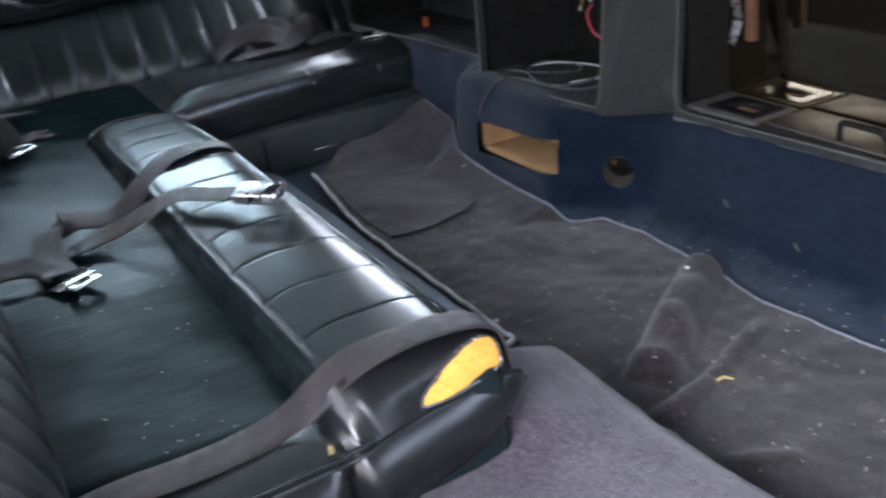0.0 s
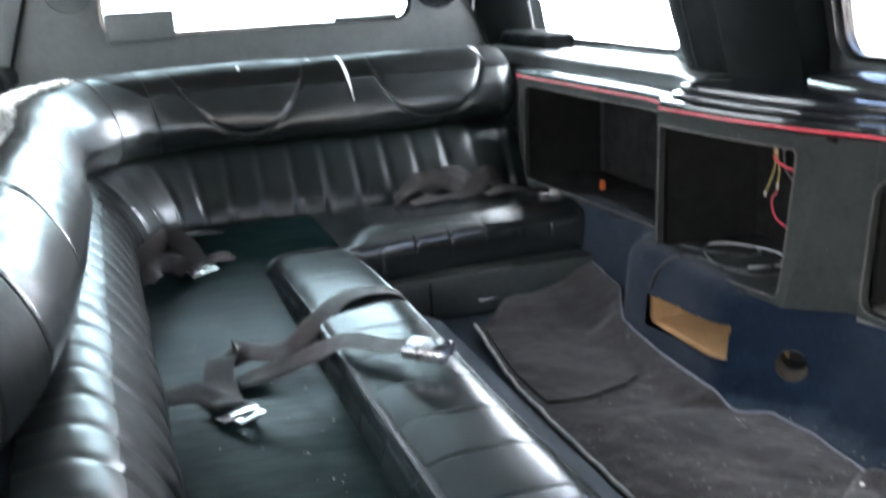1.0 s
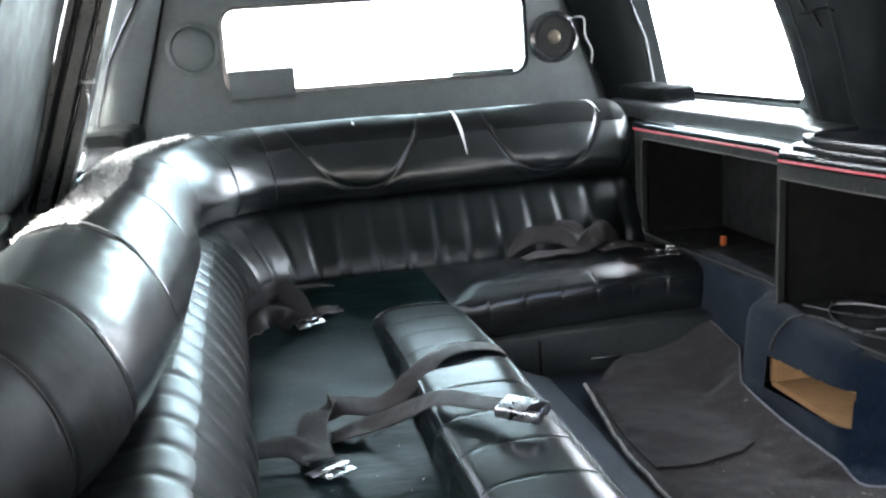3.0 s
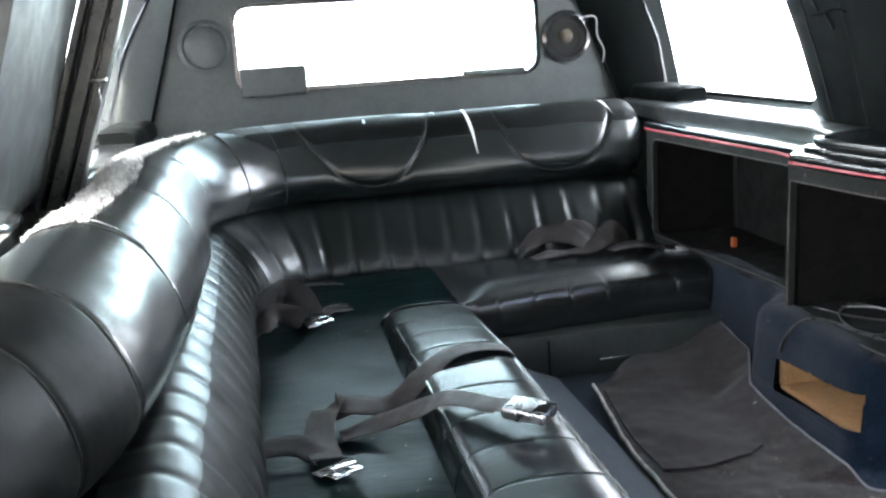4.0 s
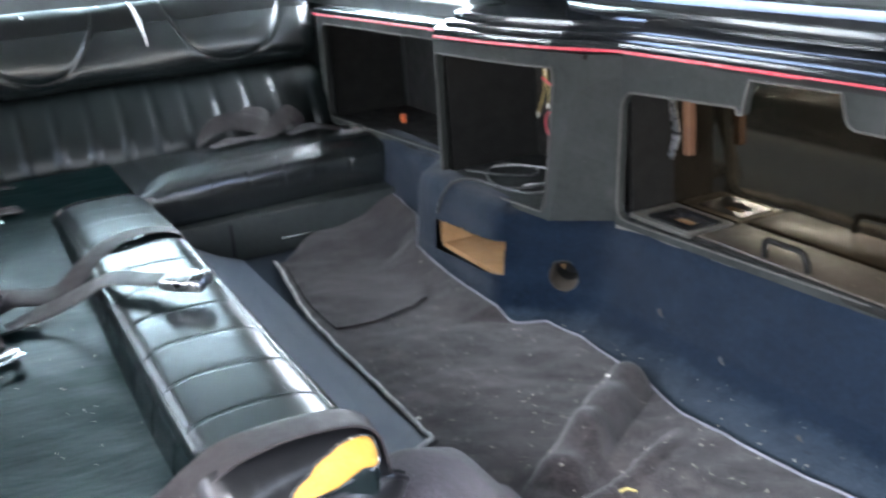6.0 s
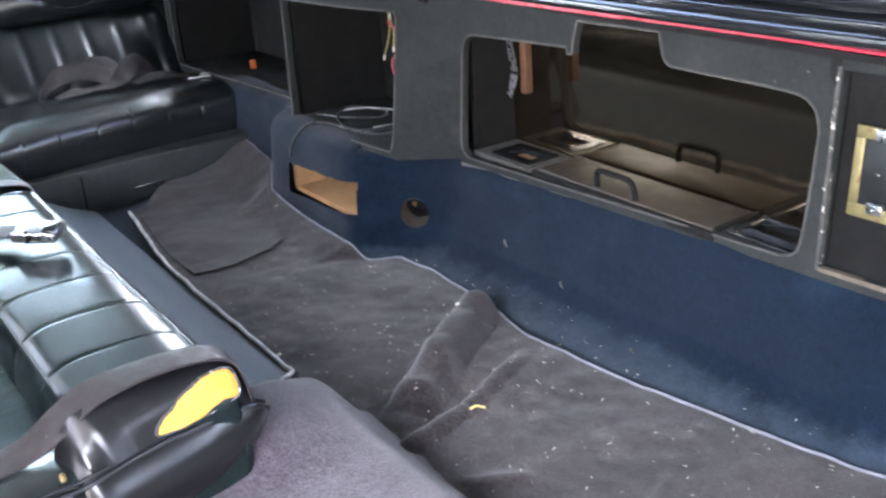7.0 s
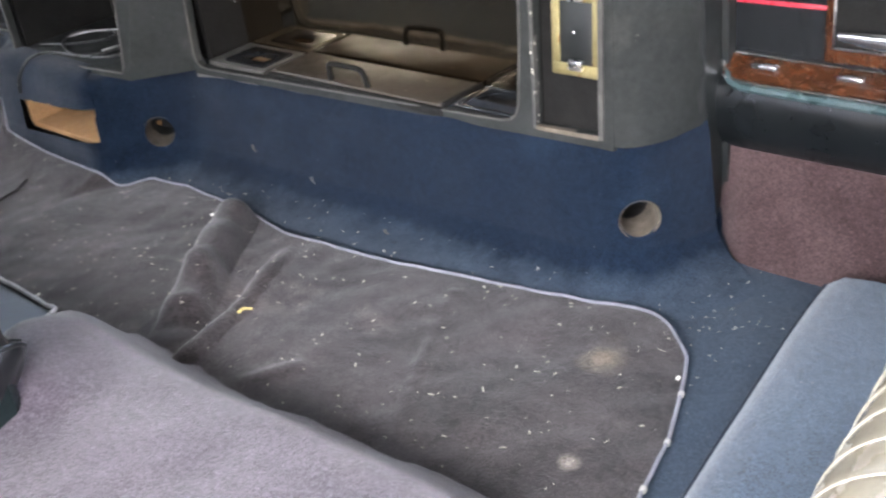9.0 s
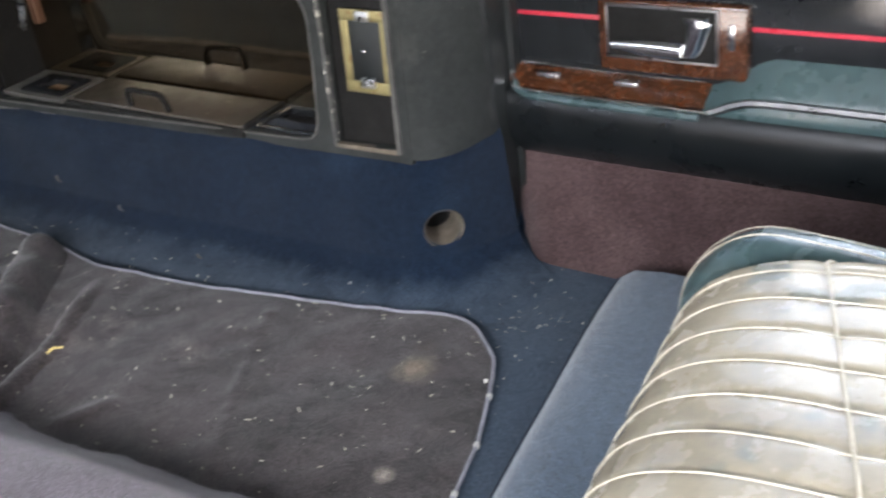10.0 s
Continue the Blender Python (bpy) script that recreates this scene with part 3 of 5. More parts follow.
RECEDE = [(0.50, 0.165), (0.65, 0.138), (0.80, 0.105), (0.95, 0.065), (1.07, 0.029), (1.25, 0.005), (1.45, -0.010), (1.70, -0.024), (1.95, -0.030), (2.15, -0.020), (2.40, 0.0)]
SEAM_S = (0.30, 0.46, 0.62, 0.95, 1.32, 1.62, 1.86)


def recede(y):
    return sum(along(RECEDE, y + 0.06 * k) for k in (-1, -0.5, 0, 0.5, 1)) / 5


def back_roll(name, profile, pleat, depth, width, label, ends=0.05, shift=0.0, seams=None, forward=0.0, leather=LEATHER):
    secs = []
    for i, p in enumerate(LINE):
        t = (LINE[min(i + 1, NL)] - LINE[max(i - 1, 0)]).normalized()
        out = Vector((-t.y, t.x, 0))
        s = LENGTH * i / NL
        f = abs((((LENGTH - s - 0.067) / pleat + 0.5) % 1) - 0.5) * 2 if pleat else 0
        f = 1 - f
        dip = depth * math.exp(-((1 - f) * pleat / 2 / width) ** 2) if pleat else 0
        close = math.sqrt(max(0.0, 1 - (1 - min(1, s / (0.40 if seams else ends), (LENGTH - s) / ends)) ** 2))
        side = 1 - step(BY - 0.5, BY, p.y)
        cu = sum(q[0] for q in profile) / len(profile) + shift * side
        cz = sum(q[1] for q in profile) / len(profile)
        row = []
        for j, (u, z) in enumerate(profile):
            u2 = u * (1 + 0.12 * side) + shift * side
            k = (0.55 + 0.45 * close)
            wob = 0.004 * rough_noise(s, u * 3, z * 3, 6)
            du, dz = (u2 - cu) * k, (z - cz) * k
            front = max(0.0, 1 - u / 0.16)
            if seams:
                dip = seams(s, j / 47) if j < 48 else 0.0
                front = 1.0
            toe = forward * (1 - side) * max(0.0, 1 - (z - 0.165) / 0.2)
            if seams:
                toe = -recede(p.y) * side
            q = p + out * (cu + du + dip * front + wob - toe)
            row.append((q.x, q.y, cz + dz - dip * 0.5 * (1 - front) + wob))
        secs.append(row)
    v, f = loft(secs, ring=True)
    return mesh_ob(name, v, f, leather, sofa, label)


def curve2(points, n):
    return [(q.x, q.y) for q in smooth_path([(a, b, 0) for a, b in points], n)]


LOWER = curve2([(0.015, 0.165), (-0.010, 0.195), (-0.012, 0.245), (0.008, 0.300), (0.040, 0.350), (0.078, 0.376), (0.13, 0.370)], 36) + [(0.15, 0.30), (0.14, 0.165)]
UPPER = curve2([(0.095, 0.362), (0.050, 0.380), (0.034, 0.425), (0.052, 0.492), (0.088, 0.545), (0.145, 0.575), (0.205, 0.565), (0.235, 0.52)], 48) + [(0.24, 0.44), (0.22, 0.362)]
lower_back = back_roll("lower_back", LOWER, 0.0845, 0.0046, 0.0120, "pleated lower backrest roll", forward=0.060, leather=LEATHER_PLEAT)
lower_back.data.materials.append(LEATHER_DULL)      # a darker, duller copy keeps the side face shaded below its bright strip
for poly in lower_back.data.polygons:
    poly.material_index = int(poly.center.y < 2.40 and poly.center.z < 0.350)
REAR_S = LENGTH - (0.905 - BX - BEND)          # where the rear run begins
HEADRESTS = (REAR_S + 0.117, REAR_S + 0.625)


def headrest_groove(s, k):
    """Depth of the sewn grooves at s metres along and k up the profile: cross seams on the side, U-shapes at the rear."""
    dip = 0.0
    for m in SEAM_S:
        d = abs(s - m)
        if d < 0.12:
            dip += 0.0028 * math.exp(-(d / 0.006) ** 2) + 0.0005 * math.exp(-(d / 0.045) ** 2)
    if s < REAR_S - 0.1:
        # slack wrinkles that run down to the seams
        dip += 0.0022 * noise.noise(Vector((s * 22 + k * 6, k * 3, 4.0))) * step(0.1, 0.5, k) * step(0.5, 0.75, s)
    for m in HEADRESTS:
        a, b = (s - m) / 0.162, (k - 0.70) / 0.52
        if k < 0.74 and abs(a) < 1.2:
            d = (math.hypot(a, b) - 1) * 0.16
            dip += 0.0042 * math.exp(-(d / 0.0045) ** 2) * (1 - step(0.66, 0.74, k))
            if d < 0:
                dip -= 0.003 * (1 - step(0.6, 0.74, k)) * (1 - math.exp(-(d / 0.03) ** 2))
    return dip


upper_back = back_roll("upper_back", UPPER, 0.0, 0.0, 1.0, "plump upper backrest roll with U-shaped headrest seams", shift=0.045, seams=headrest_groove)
upper_back.data.materials.append(LEATHER_DULL)      # the scuffed panels up to the third cross seam; the rear top dulled to hide rim light
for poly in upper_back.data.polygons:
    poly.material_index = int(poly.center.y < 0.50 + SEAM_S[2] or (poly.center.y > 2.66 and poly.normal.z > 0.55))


def on_upper(s, k, lift=0.0015):
    """A place on the upper roll: s metres along, k along its profile (0 to 1)."""
    i = min(NL - 1, max(0, s / LENGTH * NL))
    p = LINE[int(i)].lerp(LINE[int(i) + 1], i - int(i))
    t = (LINE[int(i) + 1] - LINE[int(i)]).normalized()
    out = Vector((-t.y, t.x, 0))
    j = min(46.999, max(0, k * 47))
    a, b = UPPER[int(j)], UPPER[int(j) + 1]
    u, z = a[0] + (b[0] - a[0]) * (j - int(j)), a[1] + (b[1] - a[1]) * (j - int(j))
    du, dz = b[0] - a[0], b[1] - a[1]
    nl = math.hypot(du, dz)
    u, z = u - dz / nl * lift * -1 * -1, z + du / nl * lift
    side = 1 - step(BY - 0.5, BY, p.y)
    u2 = u * (1 + 0.12 * side) + 0.045 * side
    wob = 0.004 * rough_noise(s, u * 3, z * 3, 6)
    q = p + out * (u2 + wob + recede(p.y) * side + headrest_groove(s, k) * (s < REAR_S - 0.3))
    return Vector((q.x, q.y, z + wob))


for s0 in SEAM_S + (REAR_S - 0.20, REAR_S - 0.10):
    tube("seam", [on_upper(s0, 0.04 + 0.92 * i / 10, 0.0008) for i in range(11)], 0.0014, THREAD, sofa, "sewn cross seam", n=30)

for m in HEADRESTS:
    arc_ = [math.pi * i / 40 for i in range(41)]
    tube("headrest_seam", [on_upper(m + 0.162 * math.cos(a), 0.70 - 0.52 * math.sin(a), -0.0022) for a in arc_], 0.0016, THREAD, sofa, "U-shaped headrest seam", n=60)

# frayed backing along the worn top of the side roll, and the small tears at the rear
def fluff_patch(s0, s1, k0, k1, count, size, seed):
    rnd = random.Random(seed)
    v, f = [], []
    for _ in range(count):
        s, k = rnd.uniform(s0, s1), rnd.uniform(k0, k1)
        p = on_upper(s, k, 0.002)
        a = rnd.uniform(0, 6.28)
        d = Vector((math.cos(a), math.sin(a), rnd.uniform(0.0, 0.9))) * size * rnd.uniform(0.4, 1.3)
        w = Vector((-d.y, d.x, 0.2 * size)).normalized() * size * 0.22
        i = len(v)
        v += [p - w, p + w, p + d + Vector((0, 0, size * 0.2)), p - d * 0.3]
        f += [(i, i + 1, i + 2), (i, i + 1, i + 3)]
    return v, f


v, f = fluff_patch(0.95, 2.05, 0.70, 0.90, 5200, 0.0075, 4)
mesh_ob("frayed_edge", v, f, FOAM_WHITE, sofa, "frayed white backing on the worn top", smooth=False)["kind"] = "stuff"


def tear(s, k0, k1, w, lean):
    pts = []
    for i in range(9):
        g = i / 8
        c = on_upper(s + lean * g, k0 + (k1 - k0) * g, 0.0012)
        t = on_upper(s + lean * g + 0.01, k0 + (k1 - k0) * g, 0.0012) - c
        half = w * math.sin(math.pi * min(0.97, max(0.06, g))) * (0.8 + 0.4 * rough_noise(g, s, 0, 9))
        pts.append([c - t.normalized() * half, c + t.normalized() * half])
    vv, ff = loft(pts)
    return mesh_ob("tear", vv, ff, FOAM_WHITE, sofa, "split in the leather showing pale backing")


tear(REAR_S + 0.40, 0.34, 0.80, 0.006, -0.020)
tear(REAR_S + 0.79, 0.56, 0.82, 0.004, -0.03)
tear(REAR_S + 0.305, 0.70, 0.78, 0.003, -0.01)
tear(REAR_S + 0.11, 0.62, 0.68, 0.004, 0.0)
tear(REAR_S + 0.07, 0.48, 0.52, 0.003, 0.0)
tear(0.97, 0.62, 0.86, 0.005, 0.01)


def cushion(name, x0, x1, y0, y1, z0, z1, r, material, label="", parent=None, sag=0.006, nx=40, ny=60, pleat=0.0):
    """A soft slab with rolled edges; pleat: spacing of the grooves across x."""
    v, f = [], []
    for j in range(ny + 1):
        for i in range(nx + 1):
            gx, gy = i / nx, j / ny
            x, y = x0 + (x1 - x0) * gx, y0 + (y1 - y0) * gy
            ex, ey = min(x - x0, x1 - x), min(y - y0, y1 - y)
            e = min(ex, ey)
            drop = r - math.sqrt(max(0, r * r - (r - min(r, e)) ** 2))
            z = z1 - drop + sag * rough_noise(x, y, 0.3, 5) + sag * 0.5 * rough_noise(x, y, 0.9, 14)
            if pleat:
                g = abs((((x - x0) / pleat) % 1) - 0.5) * 2
                z -= 0.006 * math.exp(-((1 - g) * pleat / 2 / 0.005) ** 2) * (1 - step(0.02, 0.2, ey))
            v.append((x, y, z))
    k = nx + 1
    for j in range(ny):
        for i in range(nx):
            f.append((j * k + i, j * k + i + 1, (j + 1) * k + i + 1, (j + 1) * k + i))
    edge = [i for i in range(k)] + [j * k + nx for j in range(1, ny + 1)] + [ny * k + i for i in range(nx - 1, -1, -1)] + [j * k for j in range(ny - 1, 0, -1)]
    n0 = len(v)
    for q in edge:
        x, y, z = v[q]
        v.append((x, y, z0))
    m = len(edge)
    for i in range(m):
        f.append((edge[i], n0 + i, n0 + (i + 1) % m, edge[(i + 1) % m]))
    f.append(tuple(n0 + i for i in range(m)))
    return mesh_ob(name, v, f, material, parent, label)


secs = [[(-0.5, y, -0.003), (-0.5, y, 0.10), (0.25, y, 0.10), (0.300 + 0.003 * rough_noise(0, y, 0, 9), y, 0.098), (0.322, y, 0.088), (0.352 + 0.004 * rough_noise(1, y, 0, 7), y, 0.062), (0.415, y, 0.026), (0.47 + 0.004 * rough_noise(2, y, 0, 7), y, 0.003), (0.476, y, -0.003)] for y in [0.80 + 1.36 * i / 70 for i in range(71)]]
v, f = loft(secs, ring=True)
# pale carpet tone holds the window light on the slope
mesh_ob("base", v, f, BLUE_LIT, sofa, "navy carpeted sloping base")
box("corner_base", (-0.50, 2.165, -0.004), (0.285, 3.0, 0.10), SATIN, sofa, bevel=0.004)
box("rear_base", (0.285, 2.17, -0.004), (0.90, 3.0, 0.10), GREY_PANEL, sofa, "black panelled base below the rear seat", bevel=0.004)
box("drawer_slot", (0.575, 2.160, 0.030), (0.650, 2.172, 0.037), CHROME, sofa, "thin metal pull on the base", bevel=0.002)
box("base_joint", (0.455, 2.167, 0.0), (0.459, 2.171, 0.09), DARK, sofa, bevel=0)
cushion("side_seat", -0.235, 0.272, 0.805, 2.70, 0.09, 0.190, 0.015, LEATHER_SEAT, "flat worn leather side seat", sofa)
# rear cushion with its pleated front
secs = []
for i in range(321):
    x = 0.262 + (0.899 - 0.262) * i / 320
    g = abs((((x - 0.262) / 0.089) % 1) - 0.5) * 2
    dip = 0.0011 * math.exp(-((1 - g) * 0.0445 / 0.0035) ** 2)
    end = min(1, (0.899 - x) / 0.016)
    c = 1 - math.sqrt(max(0, 1 - (1 - end) ** 2))
    wob = 0.003 * rough_noise(x, 0, 0, 7)
    prof = curve2([(2.70, 0.176), (2.52, 0.204), (2.41, 0.213), (2.33, 0.2185), (2.300, 0.2183), (2.282, 0.2155), (2.262, 0.2095), (2.243, 0.2035), (2.228, 0.1950), (2.220, 0.180), (2.218, 0.160), (2.220, 0.125), (2.228, 0.098), (2.26, 0.088)], 40) + [(2.70, 0.088)]
    lip = step(0.262, 0.36, x)
    prof = [(y, 0.192 + (z - 0.192) * lip if z > 0.192 else z) for y, z in prof]
    slant = along([(0.262, -0.040), (0.515, -0.006), (0.73, 0.016), (0.90, 0.012)], x)
    secs.append([(x, y + (dip if y < 2.27 else 0) + c * 0.012 + (slant if y < 2.45 else 0) + (wob if y < 2.4 else 0), z - c * 0.012 * (1 if z > 0.15 else -1) - (dip * 0.5 if y > 2.2 and z > 0.21 else 0)) for y, z in prof])
v, f = loft(secs, ring=True)
mesh_ob("rear_seat", v, f, LEATHER_EDGE, sofa, "pleated black leather rear seat cushion")

# ---- bolster lying along the front of the side seat ----
bolster = root("bolster_cushion", "long black leather bolster with a torn end and yellow foam", "cushion")
SEAMS = [0.905 + 0.118 * i for i in range(10)]


def bolster_x(y):
    return 0.167 + 0.003 * math.sin(y * 4)


def bolster_row(y):
    e0, e1 = (2.125 - y) / 0.05, (y - 0.752) / 0.05
    k = math.sqrt(max(0.0, 1 - (1 - min(1, max(0, min(e0, e1)))) ** 2))
    dip = sum(0.0007 * math.exp(-((y - s) / 0.004) ** 2) for s in SEAMS)
    row = []
    w, top = 0.104 * (0.75 + 0.25 * k), 0.254 - 0.060 * max(0.0, y - 1.68)      # sagging beyond the belt
    for j in range(29):
        a = math.pi * j / 28
        c, s_ = math.cos(a), math.sin(a)
        x = bolster_x(y) + (w - dip) * (1 if c > 0 else -1) * abs(c) ** 0.62
        z = 0.115 + (top - 0.115 - dip) * (0.55 + 0.45 * k) * s_ ** 0.36
        row.append((x, y, z + 0.0008 * rough_noise(x, y, z, 9)))
    row += [(bolster_x(y) - w * 0.9, y, 0.10), (bolster_x(y) + w * 0.9, y, 0.10)]
    return row


ys = [0.752 + 0.04 * (i / 14) ** 2 for i in range(14)] + [0.792 + (2.075 - 0.792) * i / 330 for i in range(331)] + [2.125 - 0.05 * (1 - i / 10) ** 2 for i in range(1, 11)]
v, f = loft([bolster_row(y) for y in ys], ring=True)
mesh_ob("cover", v, f, LEATHER_LONG, bolster, "creased black leather cover")
for s in SEAMS:
    row = bolster_row(s)[1:28]
    tube("seam", [Vector(p) + Vector((0, 0, 0.0006)) for p in row], 0.0007, LEATHER_LONG, bolster, n=40, sides=5)
# sewn edges along both shoulders
for j in (8, 21):
    tube("shoulder_welt", [Vector(bolster_row(0.86 + 0.01 * i)[j]) - Vector((0, 0, 0.0012)) for i in range(112)], 0.0032, LEATHER_EDGE, bolster, "polished sewn edge", n=160, sides=8)
# piping round the far end
tube("piping", [Vector(p) + Vector((0, 0.012, 0.0)) for p in bolster_row(2.095)[1:28]], 0.004, LEATHER, bolster, "leather piping at the far end", n=40)


# torn end: a panel over the end, a piped seam, and a slack flap below it that runs on along the seat's front
PIPE = smooth_path([(-0.30, 0.722, 0.186), (-0.15, 0.724, 0.188), (-0.02, 0.725, 0.190), (0.032, 0.729, 0.190), (0.060, 0.734, 0.187), (0.078, 0.733, 0.190), (0.100, 0.738, 0.192), (0.130, 0.745, 0.194), (0.160, 0.750, 0.196),
                    (0.190, 0.753, 0.196), (0.225, 0.758, 0.195), (0.259, 0.765, 0.191), (0.281, 0.773, 0.183), (0.295, 0.784, 0.171)], 121)
PUCKER = 0.062


def flap_rows(points, x0, x1):
    rows = []
    for p in points:
        if x0 <= p.x <= x1:
            g = min(1.0, max(0.0, (p.x - 0.06) / 0.235))
            pinch = math.exp(-((p.x - PUCKER) / 0.014) ** 2)
            puff = 0.030 * (1 - 0.75 * pinch) * math.sqrt(max(0.04, 1 - g ** 3))
            row = []
            for j in range(19):
                q = j / 18
                fold = 0.0022 * math.sin(q * 9 + p.x * 210) * pinch + 0.003 * rough_noise(p.x, q * 0.4, 0.7, 9) * q
                y = p.y + (0.030 + 0.030 * g ** 2) * q ** 1.6 - puff * math.sin(math.pi * min(1, q * 1.04)) ** 0.8
                row.append((p.x + 0.012 * q * g, y + fold, p.z + 0.004 * (1 - q) ** 4 - (p.z - 0.080 - 0.060 * g ** 6) * q))
            rows.append(row)
    return rows


v, f = loft(flap_rows(PIPE, 0.058, 0.30))
mesh_ob("end_flap", v, f, LEATHER_BLACK, bolster, "slack black leather flap below the torn seam")
v, f = loft(flap_rows(PIPE, -0.31, 0.066))
mesh_ob("seat_front", v, f, LEATHER_BLACK, sofa, "black leather front of the side seat")
secs = []
for i in range(41):
    x = -0.30 + 0.362 * i / 40
    p = min(PIPE, key=lambda q: abs(q.x - x))
    sag_ = 0.003 * rough_noise(x, 0.2, 0, 8)
    secs.append([(x, y, z + sag_) for y, z in ((0.845, 0.186), (0.825, 0.193), (0.795, 0.1985), (0.768, 0.2000), (0.75, 0.1985), (p.y + 0.008, 0.195), (p.y + 0.001, p.z + 0.001), (p.y + 0.004, p.z - 0.012))])
v, f = loft(secs)
mesh_ob("seat_front_roll", v, f, LEATHER_EDGE, sofa, "smooth rolled front edge of the side seat")
TOP = smooth_path([(0.050, 0.790, 0.196), (0.062, 0.792, 0.226), (0.085, 0.790, 0.246), (0.130, 0.788, 0.2545), (0.190, 0.787, 0.2565), (0.238, 0.788, 0.254), (0.262, 0.790, 0.243), (0.272, 0.795, 0.218), (0.274, 0.80, 0.190)], 61)
low = [p for p in PIPE if p.x > 0.055]
secs = []
for i in range(61):
    g = i / 60
    a, c = TOP[i], low[min(len(low) - 1, int(g * (len(low) - 1)))]
    row = []
    for j in range(17):
        q = j / 16
        puff = 0.016 * math.sin(math.pi * q) ** 0.9 * math.sin(math.pi * min(0.97, max(0.03, g))) ** 1.1 + 0.0020 * rough_noise(g * 2, q, 0.4, 3)
        p = a.lerp(c, q) + Vector((0, -0.55, 0.83)) * puff
        row.append(p)
    secs.append(row)
v, f = loft(secs)
END_PANEL = secs
mesh_ob("end_panel", v, f, LEATHER_BLACK, bolster, "smooth black leather panel over the torn end")
for lift, back, rad in ((0.0, 0.0, 0.0034), (0.0045, 0.007, 0.0020)):
    tube("end_piping", [p + Vector((0, back - 0.001, lift + 0.001)) for p in PIPE[::2]], rad, LEATHER_BLACK, bolster, "piped seam over the end flap", n=110, sides=8)


def on_panel(g, q, lift):
    """A place on the end panel: g along it, q from its top to the piped seam."""
    i, j = min(59.99, g * 60), min(15.99, q * 16)
    a, c = Vector(END_PANEL[int(i)][int(j)]), Vector(END_PANEL[int(i) + 1][int(j)])
    d, e = Vector(END_PANEL[int(i)][int(j) + 1]), Vector(END_PANEL[int(i) + 1][int(j) + 1])
    return a.lerp(c, i % 1).lerp(d.lerp(e, i % 1), j % 1) + Vector((0, -0.6, 0.8)) * lift


TEAR_LINE = smooth_path([(0.40, 0.90, 0), (0.50, 0.66, 0), (0.60, 0.46, 0), (0.69, 0.32, 0), (0.765, 0.25, 0), (0.805, 0.36, 0), (0.825, 0.58, 0), (0.81, 0.76, 0), (0.73, 0.86, 0), (0.64, 0.92, 0), (0.52, 0.95, 0)], 60, loop=True)[:59]
mid_g, mid_q = 0.68, 0.63
secs = []
for k in (0.02, 0.25, 0.5, 0.75, 0.92, 1.0):
    secs.append([on_panel(mid_g + (p.x - mid_g) * k, mid_q + (p.y - mid_q) * k, 0.0025 + 0.0035 * (1 - k ** 3) + 0.002 * rough_noise(p.x * k, p.y * k, 0, 14)) for p in TEAR_LINE])
v, f = loft([row + row[:1] for row in secs])
mesh_ob("torn_foam", v, f, FOAM_YELLOW, bolster, "bright yellow foam showing through a tear")
for a, c, mat_ in ((0, 26, CHIPPED), (24, 42, LEATHER), (40, 59, LEATHER)):
    tube("torn_edge", [on_panel(p.x + 0.006 * math.sin(i * 1.7) * (mat_ is CHIPPED), p.y, 0.0035) for i, p in enumerate(TEAR_LINE[a:c:2])], 0.0019, mat_, bolster, "curled torn leather edge", n=40)
box("rivet", (0.046, 0.744, 0.192), (0.053, 0.751, 0.206), BRASS, bolster, "small brass rivet", bevel=0.003)

# ---- seat belts ----
def belt_tongue(parent, m):
    # plate and its loop
    a = box("tongue_plate", (-0.031, -0.014, -0.0015), (0.031, 0.014, 0.0015), CHROME, parent, "bright metal plate", bevel=0.001)
    a.matrix_local = m
    for x0, x1, y0, y1 in ((-0.024, -0.010, 0.014, 0.040), (0.010, 0.024, 0.014, 0.040), (-0.024, 0.024, 0.036, 0.046)):
        b = box("tongue_bar", (x0, y0, -0.0015), (x1, y1, 0.0015), CHROME, parent, bevel=0.001)
        b.matrix_local = m


def belt(label, webs, tongue=None, buckle=None):
    ob = root("seat_belt", label, "seat belt", "seat belts")
    for w in webs:
        web = ribbon("webbing", w, 0.047, WEB, ob, n=70)
        for side in (-1, 1):
            line_ = []
            for x, y, z, ax_, ay_, az_ in w:
                d = Vector((ax_, ay_, az_)).normalized()
                line_.append(Vector((x, y, z)) + d * 0.0225 * side)
            tube("woven_edge", line_, 0.0012, WEB, web, "woven edge of the belt", n=60, sides=5)
    if tongue:
        belt_tongue(ob, tongue)
    if buckle:
        b = box("buckle", (-0.034, -0.024, -0.009), (0.034, 0.024, 0.009), STEEL, ob, "scuffed metal push buckle", bevel=0.005, seg=3)
        b.matrix_local = buckle
        box("button", (0.012, -0.018, 0.006), (0.033, 0.018, 0.011), PLASTIC, b, "black release button", bevel=0.002)
    return ob


belt("dusty grey lap belt with metal tongue draped over the bolster",
     [[(-0.225, 1.43, 0.20, 0, 1, 0.1), (-0.19, 1.44, 0.215, 0, 1, 0.2), (-0.14, 1.44, 0.214, 0.1, 1, 0.3), (-0.105, 1.41, 0.204, 0.5, 1, 0.2)],
      [(-0.10, 1.40, 0.205, 0.8, 0.5, 0), (-0.105, 1.47, 0.212, 1, 0.2, 0.1), (-0.09, 1.54, 0.226, 0.9, -0.5, 0.1), (-0.05, 1.565, 0.222, 0.1, 1, 0.3), (0.02, 1.57, 0.212, -0.2, 1, 0.3),
